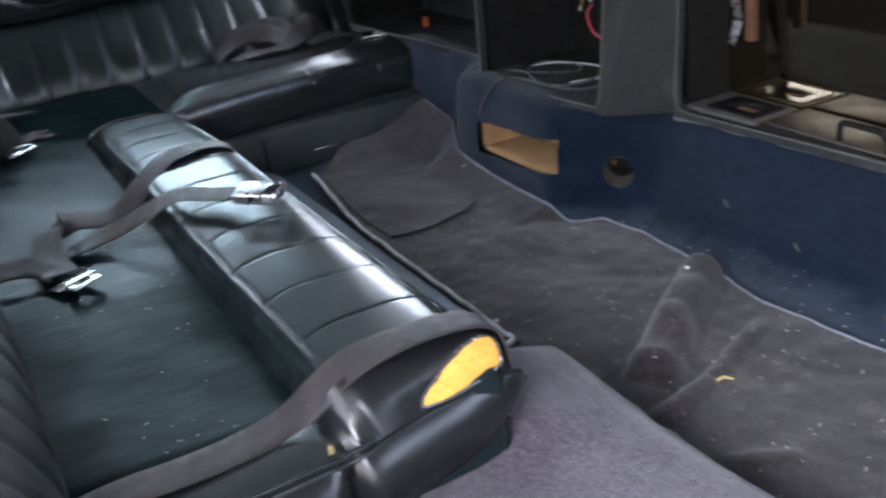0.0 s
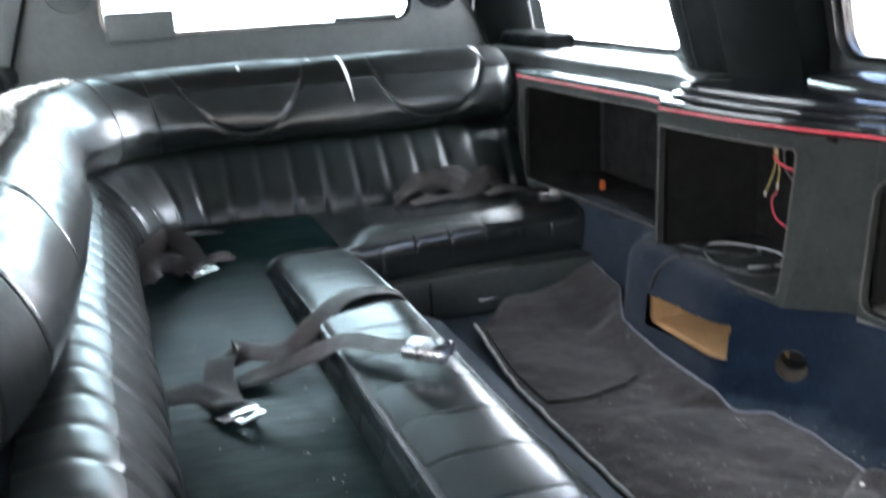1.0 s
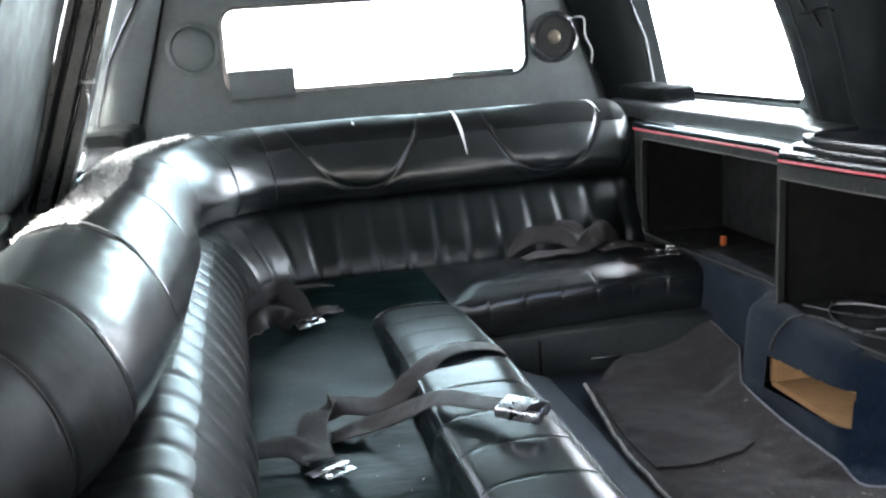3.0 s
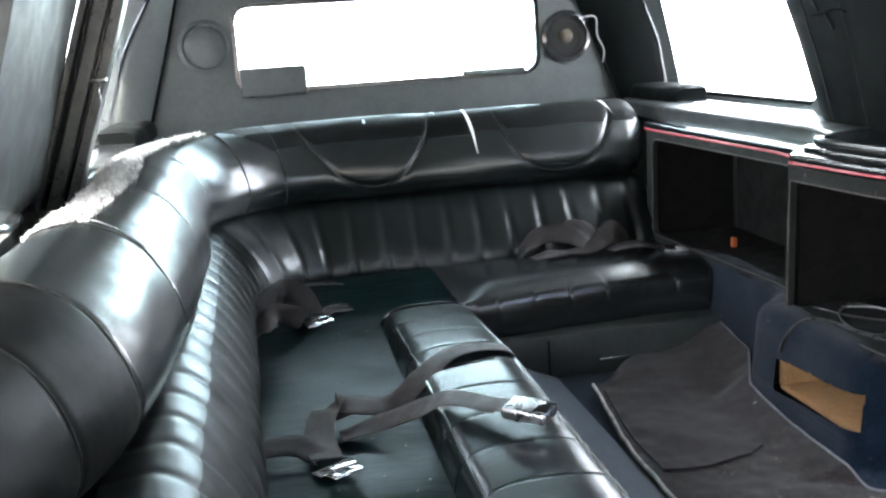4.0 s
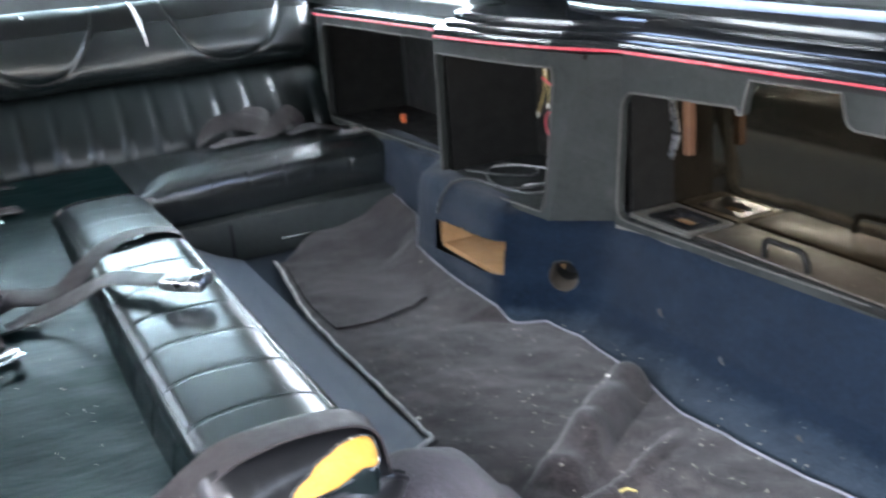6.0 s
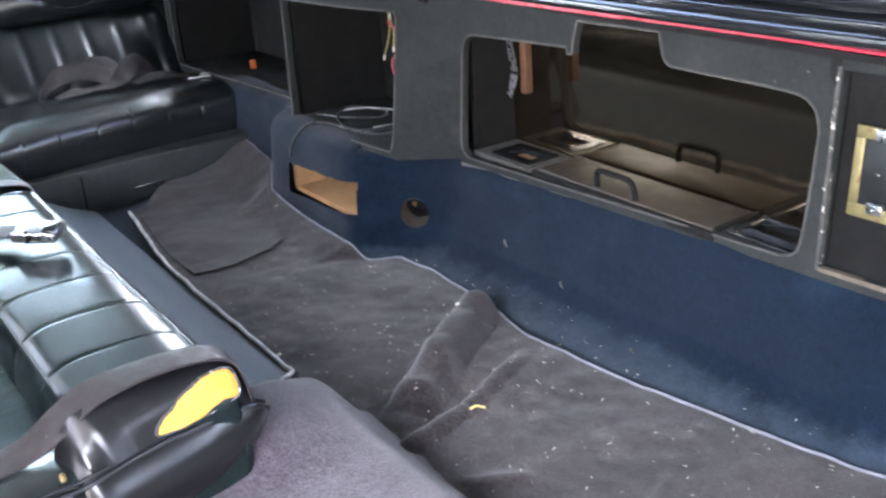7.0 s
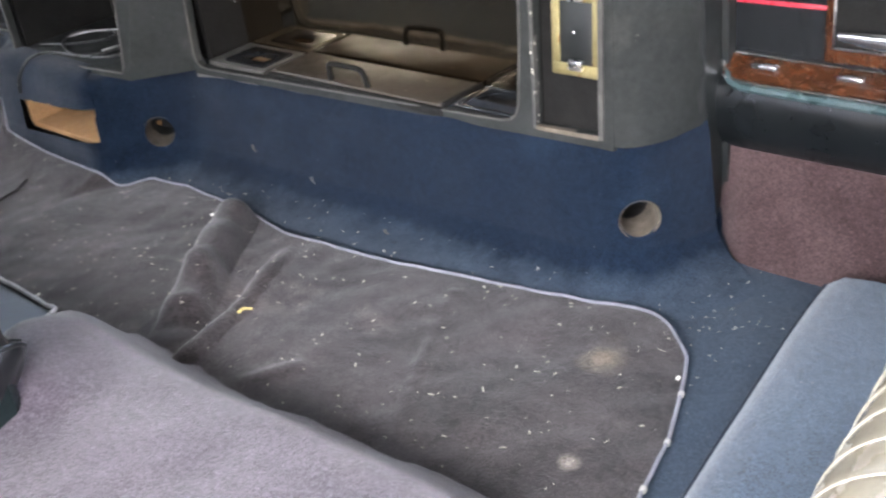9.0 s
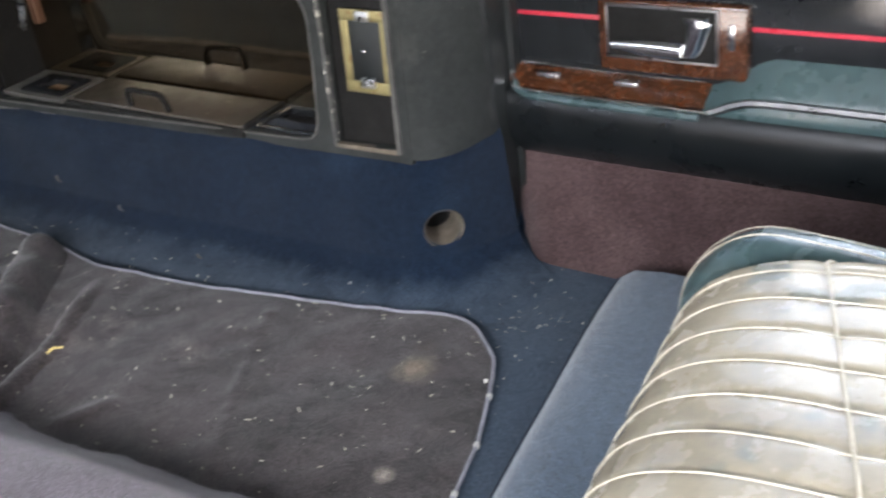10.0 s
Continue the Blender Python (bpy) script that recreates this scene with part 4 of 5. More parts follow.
       (0.075, 1.60, 0.240, -0.4, 1, 0.2), (0.13, 1.64, 0.2615, -0.4, 1, 0), (0.20, 1.665, 0.2605, -0.2, 1, 0), (0.252, 1.665, 0.240, 0, 1, 0), (0.266, 1.655, 0.17, 0, 1, 0), (0.27, 1.65, 0.09, 0, 1, 0)]],
     tongue=pose(-0.092, 1.375, 0.2, 8, 4, 205))
belt("grey lap belt with a scuffed buckle lying on the bolster",
     [[(-0.07, 1.50, 0.196, 0.3, 1, 0), (-0.01, 1.505, 0.208, 0.0, 1, 0.2), (0.05, 1.475, 0.235, 0.3, 1, 0.3), (0.09, 1.42, 0.266, 0.5, 1, 0.1), (0.13, 1.37, 0.272, 0.4, 1, 0), (0.155, 1.335, 0.276, 0.3, 1, 0)]],
     buckle=pose(0.182, 1.30, 0.279, 4, 2, -40))
belt("grey lap belt lying slack across the torn bolster end",
     [[(-0.27, 0.795, 0.196, 0.1, 1, 0), (-0.153, 0.801, 0.204, 0.05, 1, 0.05), (-0.096, 0.797, 0.206, 0, 1, 0.05), (-0.031, 0.803, 0.2045, -0.1, 1, 0.05), (0.030, 0.812, 0.209, -0.15, 1, 0.1), (0.068, 0.805, 0.234, -0.15, 1, 0.2), (0.105, 0.800, 0.256, -0.2, 1, 0.1),
       (0.160, 0.798, 0.2645, -0.2, 1, 0), (0.212, 0.795, 0.2645, -0.1, 1, 0), (0.247, 0.792, 0.258, 0, 1, 0), (0.268, 0.792, 0.235, 0.1, 1, 0), (0.276, 0.795, 0.17, 0, 1, 0)]])
belt("crumpled grey lap belt with a chrome tongue in the sofa corner",
     [[(-0.205, 2.03, 0.20, 0, 1, 0), (-0.185, 2.06, 0.222, 0.2, 1, 0.5), (-0.15, 2.10, 0.238, 0.6, 0.8, 0.4), (-0.12, 2.14, 0.226, 1, 0.4, 0.3), (-0.09, 2.155, 0.205, 1, 0.3, 0)],
      [(-0.20, 2.17, 0.212, 0.2, 0.6, 1), (-0.16, 2.20, 0.246, 0.5, 0.5, 0.9), (-0.12, 2.22, 0.262, 0.8, 0.4, 0.6), (-0.085, 2.20, 0.246, 1, 0.2, 0.4), (-0.07, 2.16, 0.215, 1, 0, 0.1)],
      [(-0.15, 2.24, 0.225, 0.6, 0.5, 0.8), (-0.11, 2.29, 0.238, 1, 0.1, 0.3), (-0.085, 2.37, 0.226, 1, 0.1, 0.1), (-0.045, 2.44, 0.213, 0.8, -0.5, 0), (0.01, 2.475, 0.202, 0.6, -0.8, 0)],
      [(-0.05, 2.20, 0.198, 0.3, 1, 0), (-0.02, 2.23, 0.203, 0.3, 1, 0.1), (0.01, 2.25, 0.200, 0.3, 1, 0)]],
     tongue=pose(-0.075, 2.14, 0.203, 6, 3, 280))
belt("crumpled grey lap belt heaped on the rear seat",
     [[(0.475, 2.47, 0.218, 0.3, 1, 0.1), (0.50, 2.49, 0.240, 0.3, 1, 0.5), (0.535, 2.50, 0.262, 0.2, 0.6, 0.9), (0.575, 2.495, 0.268, 0.1, 0.4, 1), (0.62, 2.485, 0.258, 0.2, 0.5, 1), (0.655, 2.465, 0.238, 0.4, 0.8, 0.5), (0.68, 2.44, 0.226, 0.5, 1, 0.1)],
      [(0.50, 2.43, 0.222, 0.3, 1, 0), (0.55, 2.44, 0.228, 0.3, 1, 0.2), (0.60, 2.45, 0.226, 0.3, 1, 0), (0.65, 2.44, 0.232, 0.2, 1, 0.4), (0.69, 2.45, 0.256, 0.1, 0.5, 1), (0.72, 2.465, 0.272, 0.3, 0.6, 0.7), (0.745, 2.47, 0.250, 0.6, 0.5, 0.5), (0.735, 2.45, 0.228, 0.7, 0.6, 0)],
      [(0.70, 2.42, 0.226, 0.2, 1, 0), (0.75, 2.43, 0.234, 0.1, 1, 0.2), (0.79, 2.425, 0.232, 0.1, 1, 0.1), (0.82, 2.40, 0.227, 0.2, 1, 0), (0.85, 2.38, 0.225, 0.2, 1, 0)],
      [(0.585, 2.50, 0.25, 0.3, 0.8, 0.6), (0.63, 2.51, 0.275, 0.2, 0.6, 0.9), (0.66, 2.50, 0.268, 0.5, 0.6, 0.6), (0.675, 2.475, 0.240, 0.7, 0.6, 0.3)]],
     tongue=pose(0.84, 2.375, 0.226, 0, 0, 250))

# ---- bar cabinet along the side wall ----
FACE_LOW = [(2.62, 0.876), (1.97, 0.918), (1.86, 0.905), (1.835, 0.858), (1.58, 0.850), (1.40, 0.864), (1.323, 0.956), (1.157, 0.964), (0.62, 0.992), (0.45, 1.0)]
FACE_TOP = [(2.62, 0.880), (1.97, 0.935), (1.86, 0.915), (1.835, 0.862), (1.62, 0.893), (1.46, 0.930), (1.323, 0.982), (1.157, 0.990), (0.62, 1.010), (0.45, 1.024)]
BACK = 1.16


def face(y, z):
    g = min(1, max(0, (z - 0.21) / 0.30))
    return along(FACE_LOW, y) * (1 - g) + along(FACE_TOP, y) * g


bar = root("bar_cabinet", "dusty charcoal limousine bar cabinet with empty compartments", "bar cabinet")
lay = lambda s, z, d: (face(s, z) + d, s, z)
sheet_with_holes("rear_face", [(2.62, 0.206), (2.62, 0.50), (1.87, 0.50), (1.87, 0.206)], [rounded(1.915, 2.585, 0.222, 0.478, 0.025)], lay, 0.014, FELT, bar, "charcoal face of the rear compartment")
sheet_with_holes("cubby_face", [(1.835, 0.206), (1.835, 0.50), (1.40, 0.50), (1.40, 0.206)], [[(1.825, 0.213), (1.825, 0.472), (1.462, 0.472), (1.455, 0.462), (1.42, 0.230), (1.425, 0.218)]], lay, 0.014, FELT, bar, "charcoal face of the middle compartment")
sheet_with_holes("cubby_end", [(1.87, 0.206), (1.87, 0.50), (1.835, 0.50), (1.835, 0.206)], [], lay, 0.014, FELT, bar)
sheet_with_holes("post", [(1.40, 0.206), (1.40, 0.50), (1.323, 0.50), (1.323, 0.206)], [], lay, 0.014, FELT, bar, "dusty charcoal post")
opening = [(1.318, 0.242), (1.318, 0.405), (1.316, 0.418), (1.309, 0.431), (1.297, 0.439), (1.280, 0.4405), (1.045, 0.448), (1.040, 0.438), (1.030, 0.438), (1.028, 0.462), (1.02, 0.492), (0.848, 0.494), (0.838, 0.462), (0.832, 0.452), (0.820, 0.447),
           (0.66, 0.444), (0.625, 0.443), (0.605, 0.441), (0.590, 0.436), (0.577, 0.425), (0.571, 0.412), (0.568, 0.395), (0.570, 0.335), (0.577, 0.245), (0.582, 0.230), (0.592, 0.221), (0.610, 0.217), (1.285, 0.213), (1.302, 0.216), (1.313, 0.224)]
recess = [(0.548, 0.216), (0.544, 0.480), (0.443, 0.480), (0.443, 0.220)]
sheet_with_holes("main_face", [(1.323, 0.200), (1.323, 0.512), (0.45, 0.512), (0.42, 0.512), (0.42, 0.200)], [opening, recess], lay, 0.014, FELT, bar, "charcoal face with a ragged opening")

for name_, hole_ in (("rear_edging", rounded(1.915, 2.585, 0.222, 0.478, 0.025)), ("cubby_edging", [(1.825, 0.213), (1.825, 0.472), (1.462, 0.472), (1.455, 0.462), (1.42, 0.230), (1.425, 0.218)]), ("main_edging", opening)):
    path_ = []
    for p, q in zip(hole_, hole_[1:] + hole_[:1]):
        m = max(1, int(math.hypot(q[0] - p[0], q[1] - p[1]) / 0.02))
        path_ += [(p[0] + (q[0] - p[0]) * i / m, p[1] + (q[1] - p[1]) * i / m) for i in range(m)]
    tube(name_, [(face(y, z) - 0.001, y, z) for y, z in path_ + path_[:1]], 0.0019, DUSTY, bar, "dusty grey edging round the opening", smooth_line=False, sides=6)

# front end post, turned towards the door
secs = []
for z in [0.206 + 0.309 * i / 24 for i in range(25)]:
    x0 = face(0.43, z)
    row = []
    for i in range(19):
        a = math.pi / 2 * i / 18
        fold = 0.0025 * math.sin(z * 95 + a * 6) * step(0.75, 1.2, a) + 0.0015 * rough_noise(a, z * 4, 0, 2)
        row.append((x0 + 0.13 * (1 - math.cos(a)) + fold, 0.430 - 0.078 * math.sin(a) + fold, z))
    secs.append(row + [(x0 + 0.13, 0.40, z), (x0 + 0.014, 0.44, z)])
v, f = loft(secs, ring=True)
mesh_ob("end_post", v, f, FELT, bar, "charcoal vinyl end post with faint creases")

# compartment walls, shelf and backs
box("shelf", (0.872, 1.428, 0.205), (BACK, 1.823, 0.2145), FELT, bar, "dusty shelf of the middle compartment", bevel=0.001)
box("back_panel", (1.10, 1.40, 0.206), (1.112, 1.86, 0.50), DARK, bar, bevel=0)
box("side_panel", (0.884, 1.826, 0.206), (1.10, 1.842, 0.50), DARK, bar, bevel=0)
box("side_panel", (0.955, 1.388, 0.206), (1.10, 1.402, 0.50), DARK, bar, bevel=0)
box("rear_shelf", (0.905, 1.86, 0.205), (BACK, 2.62, 0.2145), DARK, bar, "black shelf of the rear compartment", bevel=0.001)
box("rear_back_panel", (1.12, 1.88, 0.2145), (1.132, 2.62, 0.50), DARK, bar, bevel=0)
box("rear_end_panel", (0.905, 2.60, 0.2145), (1.12, 2.612, 0.50), DARK, bar, bevel=0)
secs = []
for i in range(20):
    y = 0.565 + 0.76 * i / 19
    x = face(y, 0.20) + 0.006
    secs.append([(x, y, 0.190), (x, y, 0.204), (x + 0.002, y, 0.205), (1.092, y, 0.205), (1.092, y, 0.190)])
v, f = loft(secs, ring=True)
mesh_ob("main_shelf", v, f, TRAY, bar, "grey plastic bar shelf")
box("mirror_back", (1.092, 0.545, 0.19), (1.100, 1.326, 0.505), SMOKED, bar, "smoked mirror at the back of the bar", bevel=0)
box("main_side_panel", (1.012, 0.548, 0.19), (1.091, 0.562, 0.505), DARK, bar, bevel=0)
box("main_end_panel", (1.0, 1.327, 0.19), (1.10, 1.339, 0.505), DARK, bar, bevel=0)
box("inner_top", (0.99, 0.42, 0.500), (BACK, 1.39, 0.508), DARK, bar, bevel=0)
box("inner_top", (0.945, 1.39, 0.492), (BACK, 2.62, 0.500), DARK, bar, bevel=0)

# recess with the brass bracket
TILT = Matrix.Translation((1.02, 0, 0.35)) @ Matrix.Rotation(radians(5), 4, "Y") @ Matrix.Translation((-1.02, 0, -0.35))
box("recess_back", (1.026, 0.432, 0.20), (1.034, 0.556, 0.49), DARK, bar, "black recess lining", bevel=0, turn=TILT)
for y0, y1, z0, z1, mat_ in ((0.546, 0.5510, 0.214, 0.484, CHIPPED), (0.435, 0.443, 0.214, 0.484, DUSTY), (0.443, 0.546, 0.2125, 0.2185, CUP)):
    sheet_with_holes("recess_trim", [(y1, z0), (y1, z1), (y0, z1), (y0, z0)], [], lambda u, w, d: (face(u, w) - 0.0025 + d + 0.0016 * rough_noise(u, w, 0, 70), u, w), 0.009, mat_, bar, "chipped edge strip", cut=0.006)
bracket = root("brass_bracket", "tarnished brass mounting bracket in the cabinet recess", "bracket")
px = 1.017
for y0, y1, z0, z1 in ((0.444, 0.524, 0.397, 0.413), (0.444, 0.524, 0.295, 0.312), (0.444, 0.457, 0.312, 0.397), (0.511, 0.524, 0.312, 0.397)):
    box("plate_bar", (px, y0, z0), (px + 0.003, y1, z1), BRASS, bracket, bevel=0.001, turn=TILT)
for z in (0.404, 0.310):
    box("clip", (px - 0.005, 0.472, z - 0.006), (px + 0.001, 0.494, z + 0.008), STEEL, bracket, "small steel clip", bevel=0.001, turn=TILT)
box("backing", (px + 0.003, 0.452, 0.305), (px + 0.0075, 0.516, 0.405), SATIN, bracket, "black centre plate", bevel=0.001, turn=TILT)
for z in (0.404, 0.357, 0.310):
    box("screw", (px - 0.007, 0.4805, z - 0.002), (px - 0.002, 0.4855, z + 0.002), CHROME, bracket, bevel=0.001, turn=TILT)


# ledge with red stripe on top of the cabinet
def ledge(name, ys, inset, z0, z1, material, label, xb):
    secs = []
    for y in ys:
        x = face(y, 0.51) + inset
        r = (z1 - z0) * 0.35
        secs.append([(x, y, z0), (x, y, z1 - r), (x + r * 0.3, y, z1 - r * 0.3), (x + r, y, z1), (xb, y, z1), (xb, y, z0)])
    v, f = loft(secs, ring=True)
    return mesh_ob(name, v, f, material, bar, label)


rear_ys = [2.62 - (2.62 - 1.87) * i / 12 for i in range(13)]
mid_ys = [1.845 - (1.845 - 0.36) * i / 60 for i in range(61)]
for ys, dz in ((rear_ys, 0.0), (mid_ys, 0.006)):
    ledge("stripe", ys, -0.009, 0.500 + dz, 0.505 + dz, RED, "thin red stripe along the ledge", 1.0)
    ledge("ledge", ys, -0.007, 0.505 + dz, 0.520 + dz, PLASTIC, "glossy black ledge", 1.13)
    if dz:
        ledge("upper_ledge", ys, 0.022, 0.520 + dz, 0.531 + dz, PLASTIC, "glossy black upper ledge", 1.13)
ledge("cap", [1.86 - 0.53 * i / 24 for i in range(25)], 0.05, 0.537, 0.553, PLASTIC, "raised glossy cap below the window pillar", 1.13)

secs = []
for i in range(25):
    y = 1.868 + (3.02 - 1.868) * i / 24
    x = along(FACE_TOP, min(y, 2.62)) + 0.060 + 0.05 * max(0.0, y - 2.62)
    secs.append([(x, y, 0.512), (x - 0.002, y, 0.546), (x + 0.003, y, 0.5515), (x + 0.010, y, 0.553), (1.10, y, 0.556), (1.10, y, 0.512)])
v, f = loft(secs, ring=True)
tagged(mesh_ob("sill_board", v, f, SATIN), "glossy black sill board above the rear compartment", "sill", "window sills")

# ice chest lid, tray and bin in the bar
chest = root("ice_chest_lid", "smoked brown lid with a black bail handle in the bar shelf", "lid")
box("lid_panel", (0.990, 0.728, 0.212), (1.088, 1.135, 0.222), LID, chest, "scratched brown plastic lid", bevel=0.003)
for lo, hi in (((0.982, 0.722, 0.205), (0.992, 1.140, 0.219)), ((0.992, 0.722, 0.205), (1.088, 0.730, 0.2245))):
    box("lid_rim", lo, hi, DARK, chest, "black rim", bevel=0.003)
tube("handle", [(0.998, 0.985, 0.22), (0.997, 0.984, 0.240), (0.995, 0.976, 0.252), (0.993, 0.94, 0.254), (0.993, 0.905, 0.253), (0.995, 0.896, 0.240), (0.998, 0.895, 0.22)], 0.0052, DARK, chest, "black bail handle", n=40, sides=8)
tray = root("cup_tray", "grey plastic tray with a square well in the bar shelf", "tray")
sheet_with_holes("tray_top", [(0.986, 1.155), (1.088, 1.155), (1.088, 1.318), (0.986, 1.318)], [rounded(0.998, 1.074, 1.168, 1.285, 0.006)], lambda s, t, d: (s, t, 0.216 - d), 0.008, TRAY, tray, "dusty grey outer tray")
sheet_with_holes("tray_insert", rounded(0.999, 1.073, 1.169, 1.284, 0.006), [rounded(1.018, 1.056, 1.188, 1.255, 0.005)], lambda s, t, d: (s, t, 0.2185 - d), 0.011, PLASTIC, tray, "black insert round the well")
box("tray_well", (1.014, 1.184, 0.2055), (1.060, 1.260, 0.2070), PLY, tray, "tan bottom of the well", bevel=0)
bin_ob = root("ice_bin", "open black bin set in the bar shelf", "bin")
for lo, hi in (((1.002, 0.590, 0.206), (1.010, 0.715, 0.222)), ((1.078, 0.590, 0.206), (1.088, 0.715, 0.222)), ((1.010, 0.590, 0.206), (1.078, 0.602, 0.222)), ((1.010, 0.703, 0.206), (1.078, 0.715, 0.222))):
    box("bin_wall", lo, hi, PLASTIC, bin_ob, bevel=0.003)
box("bin_floor", (1.010, 0.602, 0.2055), (1.078, 0.703, 0.2075), DARK, bin_ob, "dark bin floor", bevel=0)

# torn strip and wires hanging in the openings
strip = ribbon("torn_strip", [(1.02, 1.232, 0.49, 0, 1, 0), (1.018, 1.235, 0.43, 0.2, 1, 0), (1.022, 1.230, 0.37, 0.1, 1, 0), (1.016, 1.238, 0.33, 0.3, 1, 0)], 0.022, STEEL)
tagged(strip, "torn foil strip hanging inside the bar", "strip")
batten = box("wood_batten", (1.03, 1.206, 0.335), (1.045, 1.222, 0.50), BATTEN, bevel=0.001)
tagged(batten, "bare orange wood batten inside the bar", "batten")
wires = root("loose_wires", "tangle of black and grey wires on the cabinet shelf", "wires")
tube("wire", [(0.90, 1.80, 0.2175), (0.93, 1.72, 0.218), (0.98, 1.66, 0.219), (1.02, 1.70, 0.2175), (0.98, 1.78, 0.221), (0.92, 1.74, 0.219), (0.89, 1.64, 0.2175), (0.91, 1.55, 0.218), (0.95, 1.53, 0.219)], 0.0026, WIRE_BLACK, wires, n=90)
tube("wire", [(1.03, 1.62, 0.2175), (0.97, 1.58, 0.219), (0.90, 1.60, 0.218), (0.87, 1.68, 0.2235), (0.845, 1.70, 0.226), (0.822, 1.72, 0.215), (0.806, 1.74, 0.18), (0.803, 1.75, 0.15)], 0.003, WIRE_BLACK, wires, n=80)
tube("wire", [(0.95, 1.78, 0.218), (1.0, 1.74, 0.221), (1.04, 1.66, 0.218), (1.0, 1.58, 0.22), (0.93, 1.60, 0.218)], 0.002, WIRE_GREY, wires, n=60)
hang = root("hanging_wires", "cut coloured wires hanging inside the cabinet", "wires")
for mat_, r_, pts in ((WIRE_YELLOW, 0.0022, [(1.035, 1.672, 0.492), (1.028, 1.668, 0.45), (1.022, 1.655, 0.415), (1.018, 1.652, 0.39), (1.012, 1.668, 0.345)]),
                      (WIRE_YELLOW, 0.0022, [(1.040, 1.665, 0.492), (1.030, 1.660, 0.44), (1.024, 1.648, 0.412), (1.022, 1.640, 0.39), (1.020, 1.642, 0.365)]),
                      (FLUFF, 0.0020, [(1.032, 1.668, 0.492), (1.030, 1.662, 0.455), (1.025, 1.655, 0.42)]),
                      (FLUFF, 0.0028, [(1.012, 1.668, 0.347), (1.0118, 1.669, 0.342), (1.0115, 1.670, 0.336)]),
                      (FLUFF, 0.0028, [(1.020, 1.642, 0.367), (1.020, 1.642, 0.361), (1.0195, 1.643, 0.356)]),
                      (RED, 0.0040, [(1.020, 1.657, 0.418), (1.023, 1.645, 0.408), (1.028, 1.622, 0.400), (1.032, 1.606, 0.398)]),
                      (RED, 0.0026, [(1.040, 1.668, 0.345), (1.030, 1.672, 0.325), (1.030, 1.660, 0.295), (1.035, 1.635, 0.280), (1.040, 1.615, 0.278)]),
                      (WIRE_BLACK, 0.0026, [(1.030, 1.652, 0.492), (1.034, 1.645, 0.44), (1.030, 1.635, 0.40), (1.036, 1.612, 0.37)])):
    tube("wire", pts, r_ * 0.7, mat_, hang, n=30)
scrap = box("orange_scrap", (1.00, 2.36, 0.2145), (1.013, 2.372, 0.240), ORANGE, bevel=0.002)
tagged(scrap, "small orange plastic scrap in the rear compartment", "scrap")

# ---- carpeted lower wall of the cabinet ----
WALL = [(0.893, 2.30), (0.890, 2.05), (0.888, 1.95), (0.862, 1.915), (0.825, 1.885), (0.814, 1.83), (0.812, 1.70), (0.808, 1.56), (0.814, 1.50), (0.855, 1.472), (0.918, 1.428), (0.948, 1.37), (0.957, 1.30), (0.962, 1.15),
        (0.973, 0.90), (0.984, 0.65), (0.993, 0.47), (1.009, 0.41), (1.055, 0.375), (1.125, 0.345)]
wall_pts = smooth_path([(x, y, 0) for x, y in WALL], 520)
PROFILE = [(-0.16, -0.008), (-0.10, 0.0), (-0.07, 0.006), (-0.045, 0.014), (-0.028, 0.026), (-0.018, 0.04)] + [(-0.014 + 0.012 * i / 26, 0.045 + 0.005 * i) for i in range(27)] + [(0.002, 0.186), (0.008, 0.196), (0.018, 0.203), (0.034, 0.206), (0.06, 0.206)]


def wall_row(i):
    p = wall_pts[i]
    t = (wall_pts[min(i + 1, 519)] - wall_pts[max(i - 1, 0)]).normalized()
    nrm = Vector((t.y, -t.x, 0)) * -1.0
    if nrm.x < 0:
        nrm = -nrm
    boxy = step(1.42, 1.50, p.y)
    front = 1 - step(0.36, 0.44, p.y)
    row = []
    for u, z in PROFILE:
        if u < -0.012:
            u = -0.010 + (u + 0.010) * (1 - 0.70 * boxy)
        lift = (0.012 * boxy * step(1.45, 1.6, p.y) + 0.012 * front) * step(0.1, 0.2, z)
        lift += 0.009 * (1 - step(0.75, 1.05, p.y)) * step(0.15, 0.2, z)
        lift += 0.004 * rough_noise(p.x * 0.6, p.y, 0, 12) * step(0.15, 0.2, z)
        w = 0.004 * rough_noise(p.x, p.y, z, 8)
        row.append(p + nrm * (u + w) + Vector((0, 0, z + lift)))
    return row


grid = [wall_row(i) for i in range(520)]
wv = [q for row in grid for q in row]
kk = len(PROFILE)
HOLES = [(Vector((0.915, 1.424, 0.080)), 0.029), (Vector((1.004, 0.393, 0.097)), 0.0265)]
VENT = (1.488, 1.772, 0.076, 0.142)


def in_vent(q):
    rise = 0.01 * (1.63 - q.y) / 0.14
    return q.x < 0.85 and VENT[0] + 1e-4 < q.y < VENT[1] - 1e-4 and VENT[2] + rise + 1e-4 < q.z < VENT[3] + rise - 1e-4


gone, CUPS = set(), []
for c, r in HOLES:
    near_i = min(range(len(wv)), key=lambda i: (wv[i].y - c.y) ** 2 + (wv[i].z - c.z) ** 2 + (0 if wv[i].z > 0.05 else 1))
    c = wv[near_i].copy()
    i0 = near_i // kk
    t = (wall_pts[min(i0 + 3, 519)] - wall_pts[max(i0 - 3, 0)]).normalized()
    ax = Vector((abs(t.y), t.x * (-1 if t.y > 0 else 1), 0))
    CUPS.append((c, r, ax))
    for i, q in enumerate(wv):
        d = q - c
        if d.length < 0.09:
            flat = d - ax * d.dot(ax)
            if flat.length < r + 0.0035:
